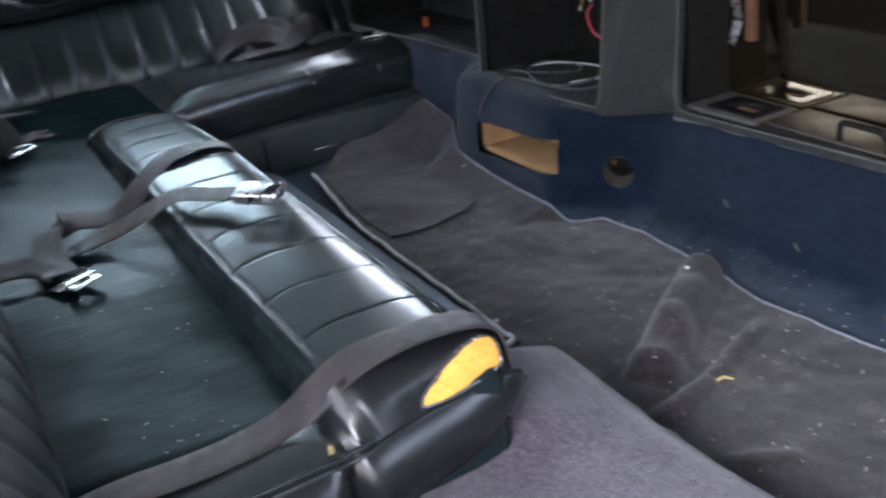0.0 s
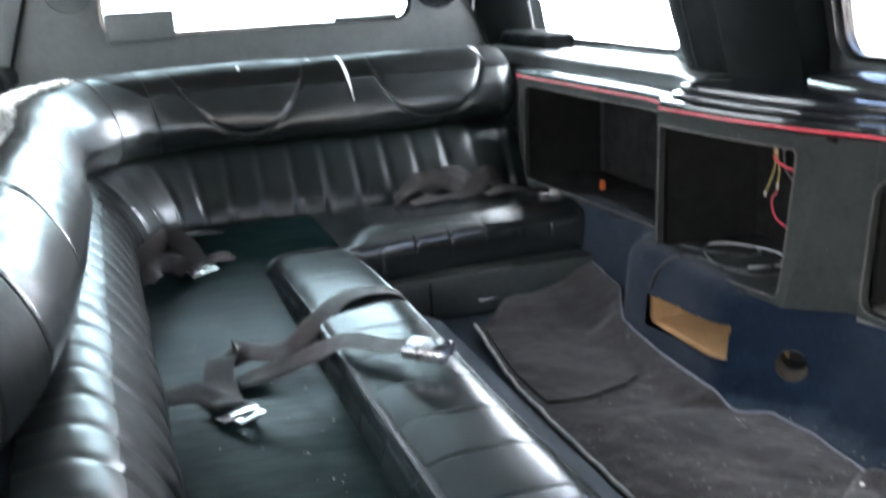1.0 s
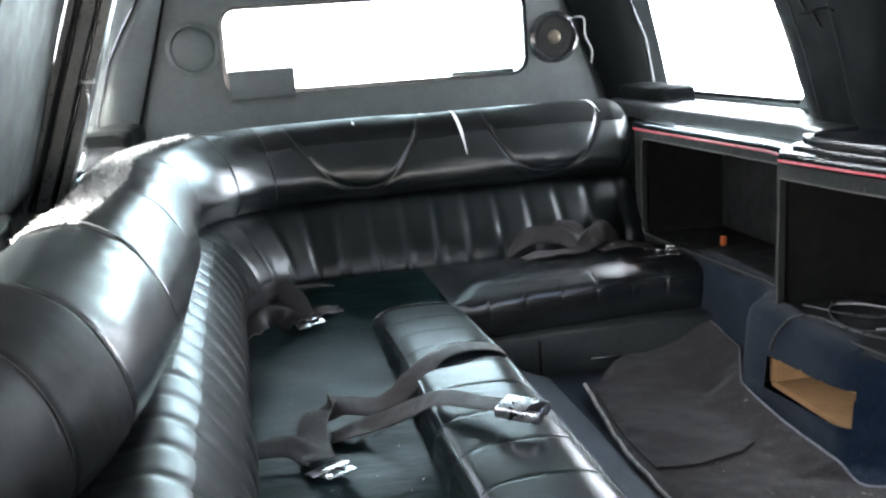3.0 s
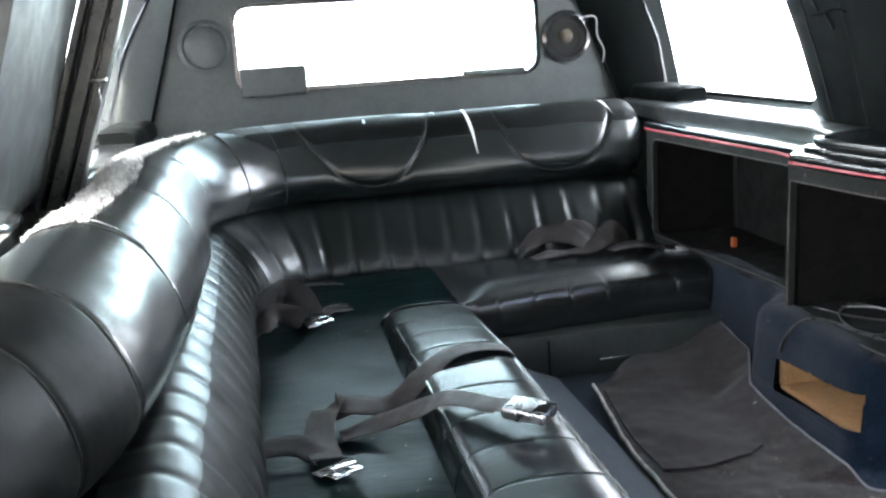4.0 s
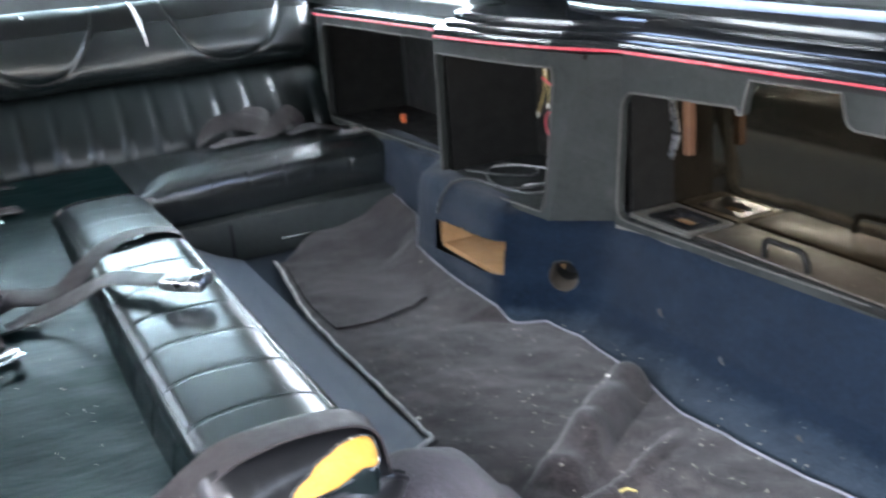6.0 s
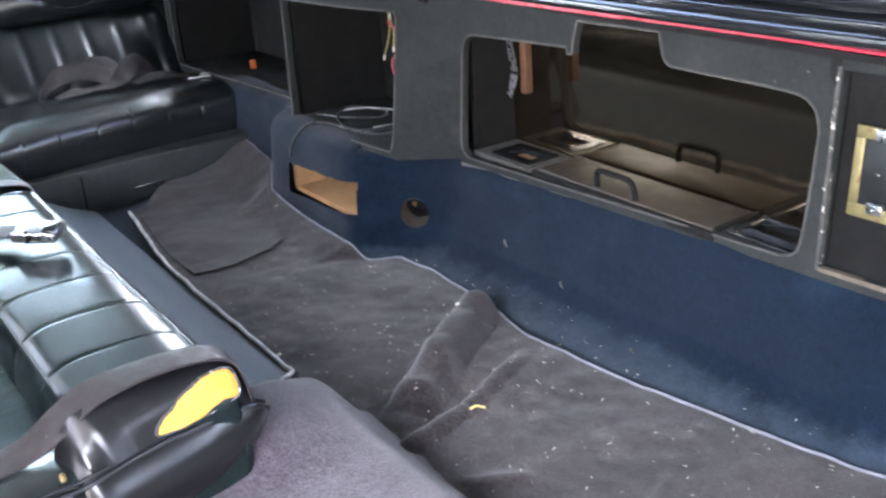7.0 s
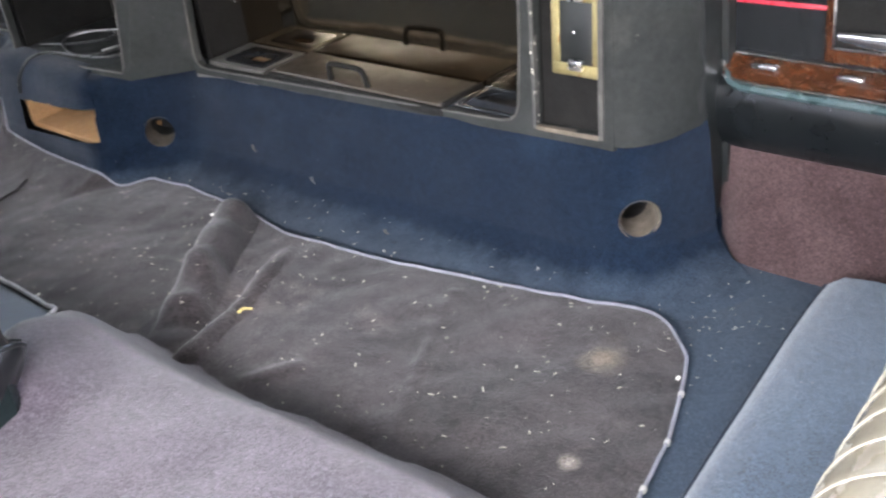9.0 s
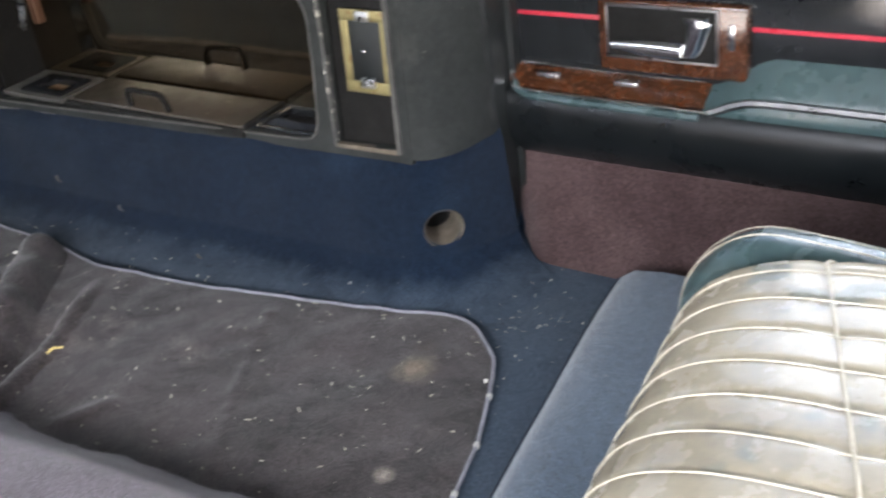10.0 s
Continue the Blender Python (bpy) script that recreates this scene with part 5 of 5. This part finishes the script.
                if flat.length < r - 0.003:
                    gone.add(i)
                else:
                    q += flat.normalized() * (r - flat.length)
for i, q in enumerate(wv):
    if q.x < 0.85 and VENT[0] - 0.004 < q.y < VENT[1] + 0.004:
        q.y = min(VENT[0:2], key=lambda e: abs(e - q.y)) if min(abs(e - q.y) for e in VENT[0:2]) < 0.0022 else q.y
        rise = 0.01 * (1.63 - q.y) / 0.14
        for e in VENT[2:4]:
            if abs(e + rise - q.z) < 0.0027:
                q.z = e + rise
    if in_vent(q):
        gone.add(i)
wf = []
for i in range(519):
    for j in range(kk - 1):
        ids = (i * kk + j, i * kk + j + 1, (i + 1) * kk + j + 1, (i + 1) * kk + j)
        if not any(q in gone for q in ids):
            wf.append(ids)
used = sorted({i for q in wf for i in q})
remap = {o: n for n, o in enumerate(used)}
lower = mesh_ob("carpeted_wall", [wv[i] for i in used], [tuple(remap[i] for i in q) for q in wf], BLUE)
tagged(lower, "navy carpeted lower wall with a vent slot and two round holes", "wall panel", kind="structure")
secs = []
for i in range(41):
    y = 0.385 - 0.40 * i / 40
    h = 0.004 + 0.075 * step(0.25, 0.385, y) ** 1.3
    secs.append([(1.18, y, h), (1.168, y, h + 0.002), (1.150, y, h * 0.45 + 0.001), (1.10, y, 0.0), (1.00, y, -0.008)])
v, f = loft(secs)
mesh_ob("carpet_flare", v, f, BLUE, lower, "carpet curling up to the door")
for c, r, ax in CUPS:
    hole = root("speaker_cup", "dusty round cut-out cup behind the carpeted wall", "cup", "cut-out cups")
    up = Vector((0, 0, 1))
    sd = ax.cross(up)
    secs = [[c + ax * d + (sd * math.cos(a) + up * math.sin(a)) * rr for a in (2 * math.pi * k / 24 for k in range(24))] for d, rr in ((-0.001, r + 0.004), (0.002, r + 0.001), (0.035, r), (0.055, r * 0.97))]
    v, f = loft(secs, ring=True, caps=False)
    mesh_ob("cup", v, f, CUP, hole)
    secs = [[c + ax * d + (sd * math.cos(a) + up * math.sin(a)) * rr for a in (2 * math.pi * k / 24 for k in range(24))] for d, rr in ((0.055, r * 0.97), (0.09, r * 0.9), (0.095, 0.001))]
    v, f = loft(secs, ring=True, caps=False)
    mesh_ob("cup_back", v, f, DARK, hole, "black back of the cup")
ventbox = root("vent_box", "raw orange plywood box behind the vent slot", "box")
box("bottom_board", (0.826, 1.50, 0.060), (0.96, 1.79, 0.072), PLY, ventbox, bevel=0.001)
box("back_board", (0.93, 1.50, 0.072), (0.94, 1.79, 0.17), PLY, ventbox, bevel=0.001)
box("end_board", (0.822, 1.776, 0.072), (0.93, 1.788, 0.17), PLY, ventbox, bevel=0.001)
box("top_board", (0.84, 1.50, 0.165), (0.93, 1.776, 0.172), DARK, ventbox, bevel=0)

# ---- rugs ----
RIGHT = [(0.26, 0.905), (0.30, 0.925), (0.34, 0.928), (0.46, 0.900), (0.73, 0.853), (0.96, 0.828), (1.05, 0.842), (1.18, 0.856), (1.30, 0.860), (1.395, 0.846), (1.43, 0.800), (1.50, 0.789), (1.62, 0.787), (1.75, 0.790), (1.86, 0.796), (1.94, 0.835), (2.0, 0.864), (2.16, 0.874)]


def ridge(x, y, a, b, w, h, power=2):
    """A fold from a to b."""
    a, b, p = Vector(a), Vector(b), Vector((x, y))
    d = b - a
    t = (p - a).dot(d) / d.length_squared
    q = a + d * min(1, max(0, t))
    dist = (p - q).length
    return h * math.exp(-(dist / w) ** power)


def roll(x, y, a, b, w, h):
    """A rolled-up fold from a to b, round like a pipe."""
    a, b, p = Vector(a), Vector(b), Vector((x, y))
    d = b - a
    t = (p - a).dot(d) / d.length_squared
    q = a + d * min(1, max(0, t))
    k = (p - q).length / w
    h = h * (0.15 + 0.85 * step(-0.05, 0.35, t)) * (0.92 + 0.12 * rough_noise(x, y, 5, 14))
    return h * (0.90 * (1 - min(1, k) ** 2.6) ** 0.8 + 0.10 * math.exp(-(k * 0.8) ** 4))


def rug_z(x, y):
    face_x = along([(q.y, q.x) for q in wall_pts[::12]], y)
    z = 0.008 + 0.004 * rough_noise(x, y, 0, 7) + 0.0015 * rough_noise(x, y, 0, 30)
    z += 0.022 * step(face_x - 0.11, face_x - 0.01, x)
    z += 0.035 * step(1.62, 1.95, y) * step(0.70, 0.86, x) + 0.02 * step(1.9, 2.17, y)
    z += roll(x, y, (0.545, 0.893), (0.660, 0.968), 0.042, 0.040) * (1 - step(0.64, 0.70, x)) + roll(x, y, (0.50, 0.862), (0.802, 1.078), 0.040, 0.054) * step(0.60, 0.70, x)
    z += max(roll(x, y, (0.46, 0.806), (0.61, 0.846), 0.016, 0.017), roll(x, y, (0.79, 0.925), (0.61, 0.846), 0.015, 0.013))
    z += (ridge(x, y, (0.83, 0.597), (0.64, 0.505), 0.008, 0.0042) + ridge(x, y, (0.64, 0.505), (0.53, 0.435), 0.008, 0.003)) * (0.55 + 0.6 * rough_noise(x, y, 8, 22))
    z += ridge(x, y, (0.52, 0.70), (0.58, 0.66), 0.014, 0.006) + 0.0022 * rough_noise(x, y, 3, 16)
    return z


rug = root("floor_rug", "dirty grey floor rug with a folded ridge and pale binding", "rug")
rows_, nu = [], 120
near = lambda u: along([(0, 0.10), (0.41, 0.150), (0.59, 0.169), (0.76, 0.200), (0.84, 0.215), (0.92, 0.234), (0.965, 0.256), (0.99, 0.285), (1, 0.315)], u)
for j in range(361):
    g = j / 360
    row = []
    for i in range(nu + 1):
        u = i / nu
        y = near(u) * (1 - g) + (2.03 + 0.135 * step(0.0, 0.4, u)) * g
        xr = along(RIGHT, y)
        xl = 0.478 + 0.045 * step(1.6, 2.1, y)
        if y < 1.1:
            xl = 0.44
        x = xl + (xr - xl) * u
        row.append((x, y, rug_z(x, y)))
    rows_.append(row)
v, f = loft(rows_)
mesh_ob("rug_carpet", v, f, RUG, rug, "dirty grey pile")
edge = [rows_[j][nu] for j in range(360, -1, -3)] + [rows_[0][i] for i in range(nu - 1, -1, -3)]
tube("binding", [Vector(p) + Vector((0, 0, 0.002)) for p in edge], 0.0023, BINDING, rug, "pale stitched edge binding", n=260)
edge = [rows_[j][0] for j in range(150, 361, 5)]
tube("binding", [Vector(p) + Vector((-0.005 + 0.001 * math.sin(i * 1.3), 0, 0.005 + 0.0008 * math.sin(i * 2.1))) for i, p in enumerate(edge)], 0.0042, CORD, rug, "frayed pale edge cord", n=200)
tube("rug_edge", [Vector(p) + Vector((0.001, 0, -0.005)) for p in edge], 0.008, RUG, rug, "folded rug edge below the cord", n=100)

for x, y, turn_ in ((0.798, 0.201, 14), (0.713, 0.169, 12), (0.632, 0.150, 10)):
    z = rug_z(x, y)
    wrap = box("binding_tape", (-0.0045, -0.0035, -0.002), (0.0045, 0.0035, 0.0048), TAPE, rug, "scrap of white tape on the binding", bevel=0.002)
    wrap.matrix_local = pose(x, y, z, 0, 0, turn_)

mat2 = root("rear_mat", "grey carpet mat curling up before the rear seat", "mat")
rows_ = []
for j in range(61):
    g = j / 60
    row = []
    for i in range(41):
        u = i / 40
        y0 = 1.600 - 0.010 * math.sin(u * 5) + 0.03 * max(0, u - 0.85) / 0.15
        y = y0 + (2.0 + 0.163 * step(0.0, 0.4, u) - y0) * g
        xl = 0.500 + 0.035 * step(1.7, 2.1, y)
        xr = along([(1.58, 0.688), (1.72, 0.742), (1.85, 0.782), (1.93, 0.825), (2.0, 0.862), (2.2, 0.872)], y)
        x = xl + (xr - xl) * u
        row.append((x, y, rug_z(x, y) + 0.0050 + 0.0035 * (1 - g) ** 8 * (0.4 + 0.6 * step(0.15, 0.6, u)) + 0.0012 * rough_noise(x, y, 2, 14)))
    rows_.append(row)
top = rows_
under = [[(x, y, z - 0.005) for x, y, z in row] for row in rows_]
v1, f1 = loft(top)
v2, f2 = loft(under)
k0 = len(v1)
ring_ = [i for i in range(41)] + [j * 41 + 40 for j in range(1, 61)] + [60 * 41 + i for i in range(39, -1, -1)] + [j * 41 for j in range(59, 0, -1)]
faces_ = f1 + [tuple(i + k0 for i in q) for q in f2] + [(a, b, b + k0, a + k0) for a, b in zip(ring_, ring_[1:] + ring_[:1])]
mesh_ob("mat_carpet", v1 + v2, faces_, RUG_OLD, mat2, "worn grey pile")

drape = root("draped_carpet", "purple-grey carpet draped over the step beside the sofa", "carpet")
rows_ = []
for j in range(101):
    y = -0.45 + 1.44 * j / 100
    row = []
    for i in range(61):
        u = i / 60
        x = -0.05 + 0.58 * u
        end = step(0.0, 1.0, (0.985 - y) / 0.07)
        top_z = 0.094 + 0.012 * step(0.6, 0.9, y) + ridge(x, y, (0.345, 0.875), (0.285, 0.800), 0.055, 0.036)
        right = 0.500 + 0.015 * math.sin(y * 6)
        z = top_z * end * (1 - step(right - 0.085, right + 0.028, x)) + 0.003
        z += 0.004 * rough_noise(x, y, 0, 9) + 0.0015 * rough_noise(x, y, 0, 40)
        row.append((x, y, z))
    rows_.append(row)
v, f = loft(rows_)
mesh_ob("carpet_cloth", v, f, RUG_NEW, drape)

# ---- door opposite ----
DX = 1.19
door = root("door_1", "closed car door with walnut trim, armrest and maroon carpet", "door", kind="structure")
box("door_card", (DX, -0.95, 0.13), (DX + 0.03, 0.350, 0.50), PLASTIC, door, "glossy black door card", bevel=0.008)
secs = []
for i in range(60):
    y = 0.352 - 1.25 * i / 59
    secs.append([(DX + 0.004, y, 0.262), (DX - 0.022, y, 0.262), (DX - 0.034, y, 0.252), (DX - 0.040, y, 0.225), (DX - 0.034, y, 0.185), (DX - 0.018, y, 0.155), (DX + 0.004, y, 0.142)])
v, f = loft(secs, ring=True)
mesh_ob("arm_bolster", v, f, DOOR_PAD, door, "padded black lower door bolster")
secs = []
for i in range(40):
    y = 0.345 - 0.29 * i / 39
    z = 0.262 + 0.006 * step(0.325, 0.345, y)
    secs.append([(DX - 0.030, y, z), (DX - 0.030, y, z + 0.003), (DX - 0.002, y, z + 0.024), (DX + 0.002, y, z)])
v, f = loft(secs, ring=True)
mesh_ob("wood_strip", v, f, WALNUT, door, "burl walnut strip")
tube("chrome_edge", [(DX - 0.006, 0.343, 0.292), (DX - 0.006, 0.30, 0.291), (DX - 0.006, 0.20, 0.289), (DX - 0.006, 0.06, 0.289)], 0.0013, CHROME, door, "thin chrome edging", n=30)
tube("chrome_edge", [(DX - 0.004, 0.346, 0.30), (DX - 0.03, 0.343, 0.268), (DX - 0.036, 0.30, 0.262), (DX - 0.036, 0.18, 0.261), (DX - 0.036, 0.05, 0.259)], 0.0022, CHROME, door, "thin chrome edging", n=40)
tube("armrest_rail", [(DX - 0.020, 0.344, 0.272), (DX - 0.036, 0.325, 0.258), (DX - 0.040, 0.28, 0.255), (DX - 0.040, 0.06, 0.253)], 0.0055, TEAL, door, "glossy teal rail under the walnut", n=50)
for y in (0.288, 0.170):
    box("switch", (DX - 0.022, y - 0.018, 0.276), (DX - 0.010, y + 0.018, 0.284), CHROME, door, "window switch", bevel=0.002)
secs = []
for i in range(40):
    y = 0.055 - 0.80 * i / 39
    g = step(0.055, -0.03, y)
    secs.append([(DX - 0.036, y, 0.256), (DX - 0.038, y, 0.262 + 0.006 * g), (DX - 0.025, y, 0.272 + 0.020 * g), (DX + 0.002, y, 0.285 + 0.045 * g), (DX + 0.004, y, 0.25)])
v, f = loft(secs, ring=True)
mesh_ob("armrest", v, f, TEAL, door, "teal vinyl armrest")
tube("armrest_piping", [(DX - 0.042, 0.045, 0.262), (DX - 0.038, 0.01, 0.276), (DX - 0.036, -0.03, 0.281), (DX - 0.036, -0.2, 0.281), (DX - 0.036, -0.6, 0.28)], 0.0055, SATIN_METAL, door, "dull silver moulding", n=40)
box("handle_plate", (DX - 0.012, 0.006, 0.295), (DX + 0.002, 0.210, 0.395), WALNUT, door, "walnut handle surround", bevel=0.004)
box("handle_cup", (DX - 0.016, 0.045, 0.318), (DX - 0.011, 0.195, 0.388), DARK, door, "recessed black cup", bevel=0.002)
for lo, hi in (((0.043, 0.316), (0.197, 0.319)), ((0.043, 0.387), (0.197, 0.390)), ((0.043, 0.319), (0.046, 0.387)), ((0.194, 0.319), (0.197, 0.387))):
    box("cup_trim", (DX - 0.0175, lo[0], lo[1]), (DX - 0.011, hi[0], hi[1]), SATIN_METAL, door, "dull metal cup trim", bevel=0.001)
secs = []
for i in range(25):
    g = i / 24
    y = 0.186 - 0.098 * g
    k = 0.45 + 0.55 * math.sin(math.pi * min(1, g * 1.2) * 0.5)
    secs.append([(DX - 0.026 - 0.006 * math.cos(a_) * k, y, 0.337 - 0.003 * g + 0.0125 * math.sin(a_) * k) for a_ in [2 * math.pi * j / 12 for j in range(12)]])
v, f = loft(secs, ring=True)
paddle = mesh_ob("inner_handle", v, f, CHROME, door, "chrome pull handle")
secs = []
for i in range(13):
    g = i / 12
    secs.append([(DX - 0.024 - 0.007 * math.cos(a_), 0.080 - 0.016 * g ** 0.6 + 0.006 * (g > 0.9) + 0.017 * math.sin(a_) * (0.75 + 0.25 * g), 0.330 + 0.052 * g) for a_ in [2 * math.pi * j / 12 for j in range(12)]])
v, f = loft(secs, ring=True)
mesh_ob("handle_pivot", v, f, CHROME, paddle, "upright end of the handle")
box("lock_tab", (DX - 0.016, 0.022, 0.338), (DX - 0.011, 0.031, 0.372), CHROME, door, "small lock tab", bevel=0.001)
for y0, y1 in ((0.212, 0.338), (-0.9, 0.004)):
    box("stripe", (DX - 0.003, y0, 0.361), (DX + 0.002, y1, 0.367), RED, door, "thin red stripe", bevel=0.001)
secs = []
for i in range(50):
    y = 0.372 - 1.2 * i / 49
    toe = 0.066 * (1 - step(0.29, 0.372, y) * 0.8)
    secs.append([(DX - 0.010, y, 0.165), (DX - 0.014 - toe * 0.15, y, 0.10), (DX - 0.016 - toe * 0.6, y, 0.035), (DX - 0.016 - toe, y, -0.004), (DX + 0.02, y, -0.004), (DX + 0.02, y, 0.165)])
v, f = loft(secs, ring=True)
mesh_ob("kick_panel", v, f, MAROON, door, "maroon carpeted lower door")
jamb = box("door_jamb", (1.118, 0.350, 0.0), (1.21, 0.392, ROOF), SATIN, bevel=0.008)
tagged(jamb, "black door jamb trim", "jamb", kind="structure")

# raised carpeted sill and seat nearest the camera
riser = root("carpeted_step", "navy carpeted step in front of the folding seat", "step")
secs = []
for i in range(40):
    x = 0.30 + 0.77 * i / 39
    y = 0.048 + 0.040 * step(0.28, 0.75, x) + 0.042 * step(0.6, 1.1, x)
    secs.append([(x, y + 0.03, -0.002), (x, y + 0.012, 0.035), (x, y - 0.01, 0.052), (x, y - 0.05, 0.058), (x, y - 0.35, 0.058), (x, y - 0.35, -0.002)])
v, f = loft(secs, ring=True)
# the step's stronger light is put into its carpet colour
mesh_ob("step_carpet", v, f, BLUE_LIT, riser, "navy carpet top, toned lighter for the light on it")
tube("edge_welt", [(q[1][0], q[1][1] + 0.002, q[1][2] - 0.004) for q in secs], 0.004, BLUE, riser, "stitched edge of the carpet", n=60)

seat = root("bench_seat", "sun-bleached pale vinyl bench seat with stitched channels", "seat")
secs = []
SX0, SX1 = 0.185, 0.765
SEAT_LINE = curve2([(-0.85, 0.335), (-0.55, 0.346), (-0.34, 0.348), (-0.25, 0.343), (-0.18, 0.330), (-0.125, 0.303), (-0.092, 0.262), (-0.078, 0.21), (-0.075, 0.15), (-0.082, 0.085), (-0.09, 0.06)], 70)


def seat_point(x, k, lift=0.0):
    """A point of the padded seat: k runs from the back over the front edge."""
    y, z = SEAT_LINE[k][:2]
    y0, z0 = SEAT_LINE[max(0, k - 1)][:2]
    y1, z1 = SEAT_LINE[min(69, k + 1)][:2]
    n = Vector((0, -(z1 - z0), y1 - y0)).normalized()
    g = abs((((SX1 - x) / 0.0435) % 1) - 0.5) * 2
    dip = 0.0015 * math.exp(-((1 - g) * 0.0218 / 0.004) ** 2) + 0.0004 * g * g
    cross = -0.288 + (x - 0.46) * 0.25
    dip += 0.003 * math.exp(-((y - cross) / 0.008) ** 2) * (z > 0.3)
    dip += 0.0012 * rough_noise(x, y, z, 9)
    e = min(1, (SX1 - x) / 0.04)
    c = 1 - math.sqrt(max(0, 1 - (1 - e) ** 2))
    return Vector((x, y + 0.09 * (x - 0.62), z)) + n * (lift - dip) - Vector((0, 0.03 * c * (y > -0.3), 0.04 * c * (z > 0.2)))


for i in range(233):
    x = SX0 + (SX1 - SX0) * i / 232
    secs.append([Vector((x, -0.85, 0.06))] + [seat_point(x, k) for k in range(70)])
v, f = loft(secs, ring=True)
mesh_ob("seat_cover", v, f, BEIGE, seat, "pale cracked vinyl in stitched channels")
for k in range(0, 13):
    x = SX1 - 0.004 - 0.0435 * k
    if x > SX0:
        tube("stitching", [seat_point(x + 0.0007 * rough_noise(x, j, 0, 3), j, 0.0012) for j in range(4, 66, 2)], 0.00075, PALE_THREAD, seat, "pale stitching", n=70)
seam_line = []
for i in range(110):
    x = SX0 + (SX1 - 0.012 - SX0) * i / 109
    y = -0.288 + (x - 0.46) * 0.25
    k = next(j for j in range(69) if SEAT_LINE[j][0] <= y <= SEAT_LINE[j + 1][0])
    g = (y - SEAT_LINE[k][0]) / (SEAT_LINE[k + 1][0] - SEAT_LINE[k][0])
    seam_line.append(seat_point(x, k, 0.0022).lerp(seat_point(x, k + 1, 0.0022), g))
tube("cross_stitching", seam_line, 0.0013, PALE_THREAD, seat, "pale cross seam", n=200)
secs = []
SIDE_LINE = [(-0.85, 0.05), (-0.85, 0.30), (-0.45, 0.312), (-0.30, 0.312), (-0.22, 0.318), (-0.155, 0.318), (-0.115, 0.298), (-0.083, 0.258), (-0.070, 0.20), (-0.075, 0.05)]
for i in range(16):
    g = i / 15
    x = SX1 - 0.012 + 0.075 * g
    k = math.sqrt(max(0.01, 1 - (1.0 - min(1, g / 0.35)) ** 2 * 0.10)) * math.sqrt(max(0.02, 1 - max(0, (g - 0.5) / 0.5) ** 3))
    secs.append([(x, 0.013 - 0.3 + (y + 0.3) * (0.85 + 0.15 * k), 0.05 + (z - 0.05) * k * 1.03) for y, z in SIDE_LINE])
v, f = loft(secs, ring=True)
mesh_ob("side_bolster", v, f, TEAL, seat, "dark teal vinyl side of the seat")
for i, r_ in ((5, 0.0006), (8, 0.0004)):
    tube("piping", [Vector(p) + Vector((0, 0.001, 0.001)) for p in secs[i][2:9]], r_, PALE_THREAD, seat, "thin pale piping", n=50)

# ---- litter ----
leaf = ribbon("dry_leaf", [(0.614, 0.830, 0.020, 0, 1, 0), (0.622, 0.826, 0.024, 0.2, 1, 0.3), (0.629, 0.823, 0.021, 0, 1, 0), (0.634, 0.821, 0.019, 0.3, 1, 0)], 0.0032, STRAW, n=16)
tagged(leaf, "small dry straw-coloured leaf on the rug", "leaf")
rnd = random.Random(11)
v, f = [], []


def crumb(x, y, z, s):
    i = len(v)
    a = rnd.uniform(0, 6.28)
    l, w = s * rnd.uniform(0.6, 2.2), s * rnd.uniform(0.25, 0.6)
    d, e = Vector((math.cos(a), math.sin(a), rnd.uniform(-0.1, 0.3))), Vector((-math.sin(a), math.cos(a), 0))
    p = Vector((x, y, z))
    v.extend([p - d * l - e * w, p + d * l - e * w, p + d * l + e * w, p - d * l + e * w, p + Vector((0, 0, s * 0.6))])
    f.extend([(i, i + 1, i + 4), (i + 1, i + 2, i + 4), (i + 2, i + 3, i + 4), (i + 3, i, i + 4), (i, i + 3, i + 2, i + 1)])


for _ in range(420):
    x, y = rnd.uniform(0.48, 0.90), rnd.uniform(0.2, 1.9)
    crumb(x, y, rug_z(min(x, along(RIGHT, y) - 0.02), y) + 0.001, rnd.uniform(0.0008, 0.0022))
for _ in range(65):
    crumb(rnd.gauss(0.98, 0.07), rnd.gauss(0.26, 0.07), 0.002, rnd.uniform(0.0005, 0.0019))
for _ in range(26):
    x, y = rnd.uniform(0.90, 0.95), rnd.uniform(0.4, 1.2)
    crumb(x, y, 0.022, rnd.uniform(0.0006, 0.0016))
for _ in range(70):
    crumb(rnd.uniform(-0.14, 0.06), rnd.uniform(0.8, 2.1), 0.194, rnd.uniform(0.0006, 0.0015))
crumbs = mesh_ob("crumbs", v, f, CRUMB, smooth=False)
tagged(crumbs, "scattered pale crumbs, straw and lint on carpet and seats", "litter", kind="stuff")
for x, y, z, dz in ((0.925, 0.99, 0.060, 0.010), (0.945, 1.17, 0.075, 0.012), (0.905, 0.80, 0.020, 0.006)):
    flake = ribbon("dry_flake", [(x - 0.004, y - 0.004, z, 0, 1, 0.2), (x - 0.006, y, z + dz * 0.5, 0.1, 1, 0.3), (x - 0.004, y + 0.005, z + dz, 0, 1, 0.5)], 0.005, DUSTY, n=10)
    tagged(flake, "small dry flake clinging to the navy carpet", "flake", "dry flakes")
for x, y, z in ((0.955, 0.40, 0.006), (0.735, 1.03, 0.075), (0.815, 0.215, 0.014), (0.478, 1.175, 0.016)):
    bit = box("paper_scrap", (x - 0.003, y - 0.002, z), (x + 0.003, y + 0.002, z + 0.003), FLUFF, bevel=0.001)
    tagged(bit, "tiny white paper scrap on the floor", "scrap", "paper scraps")
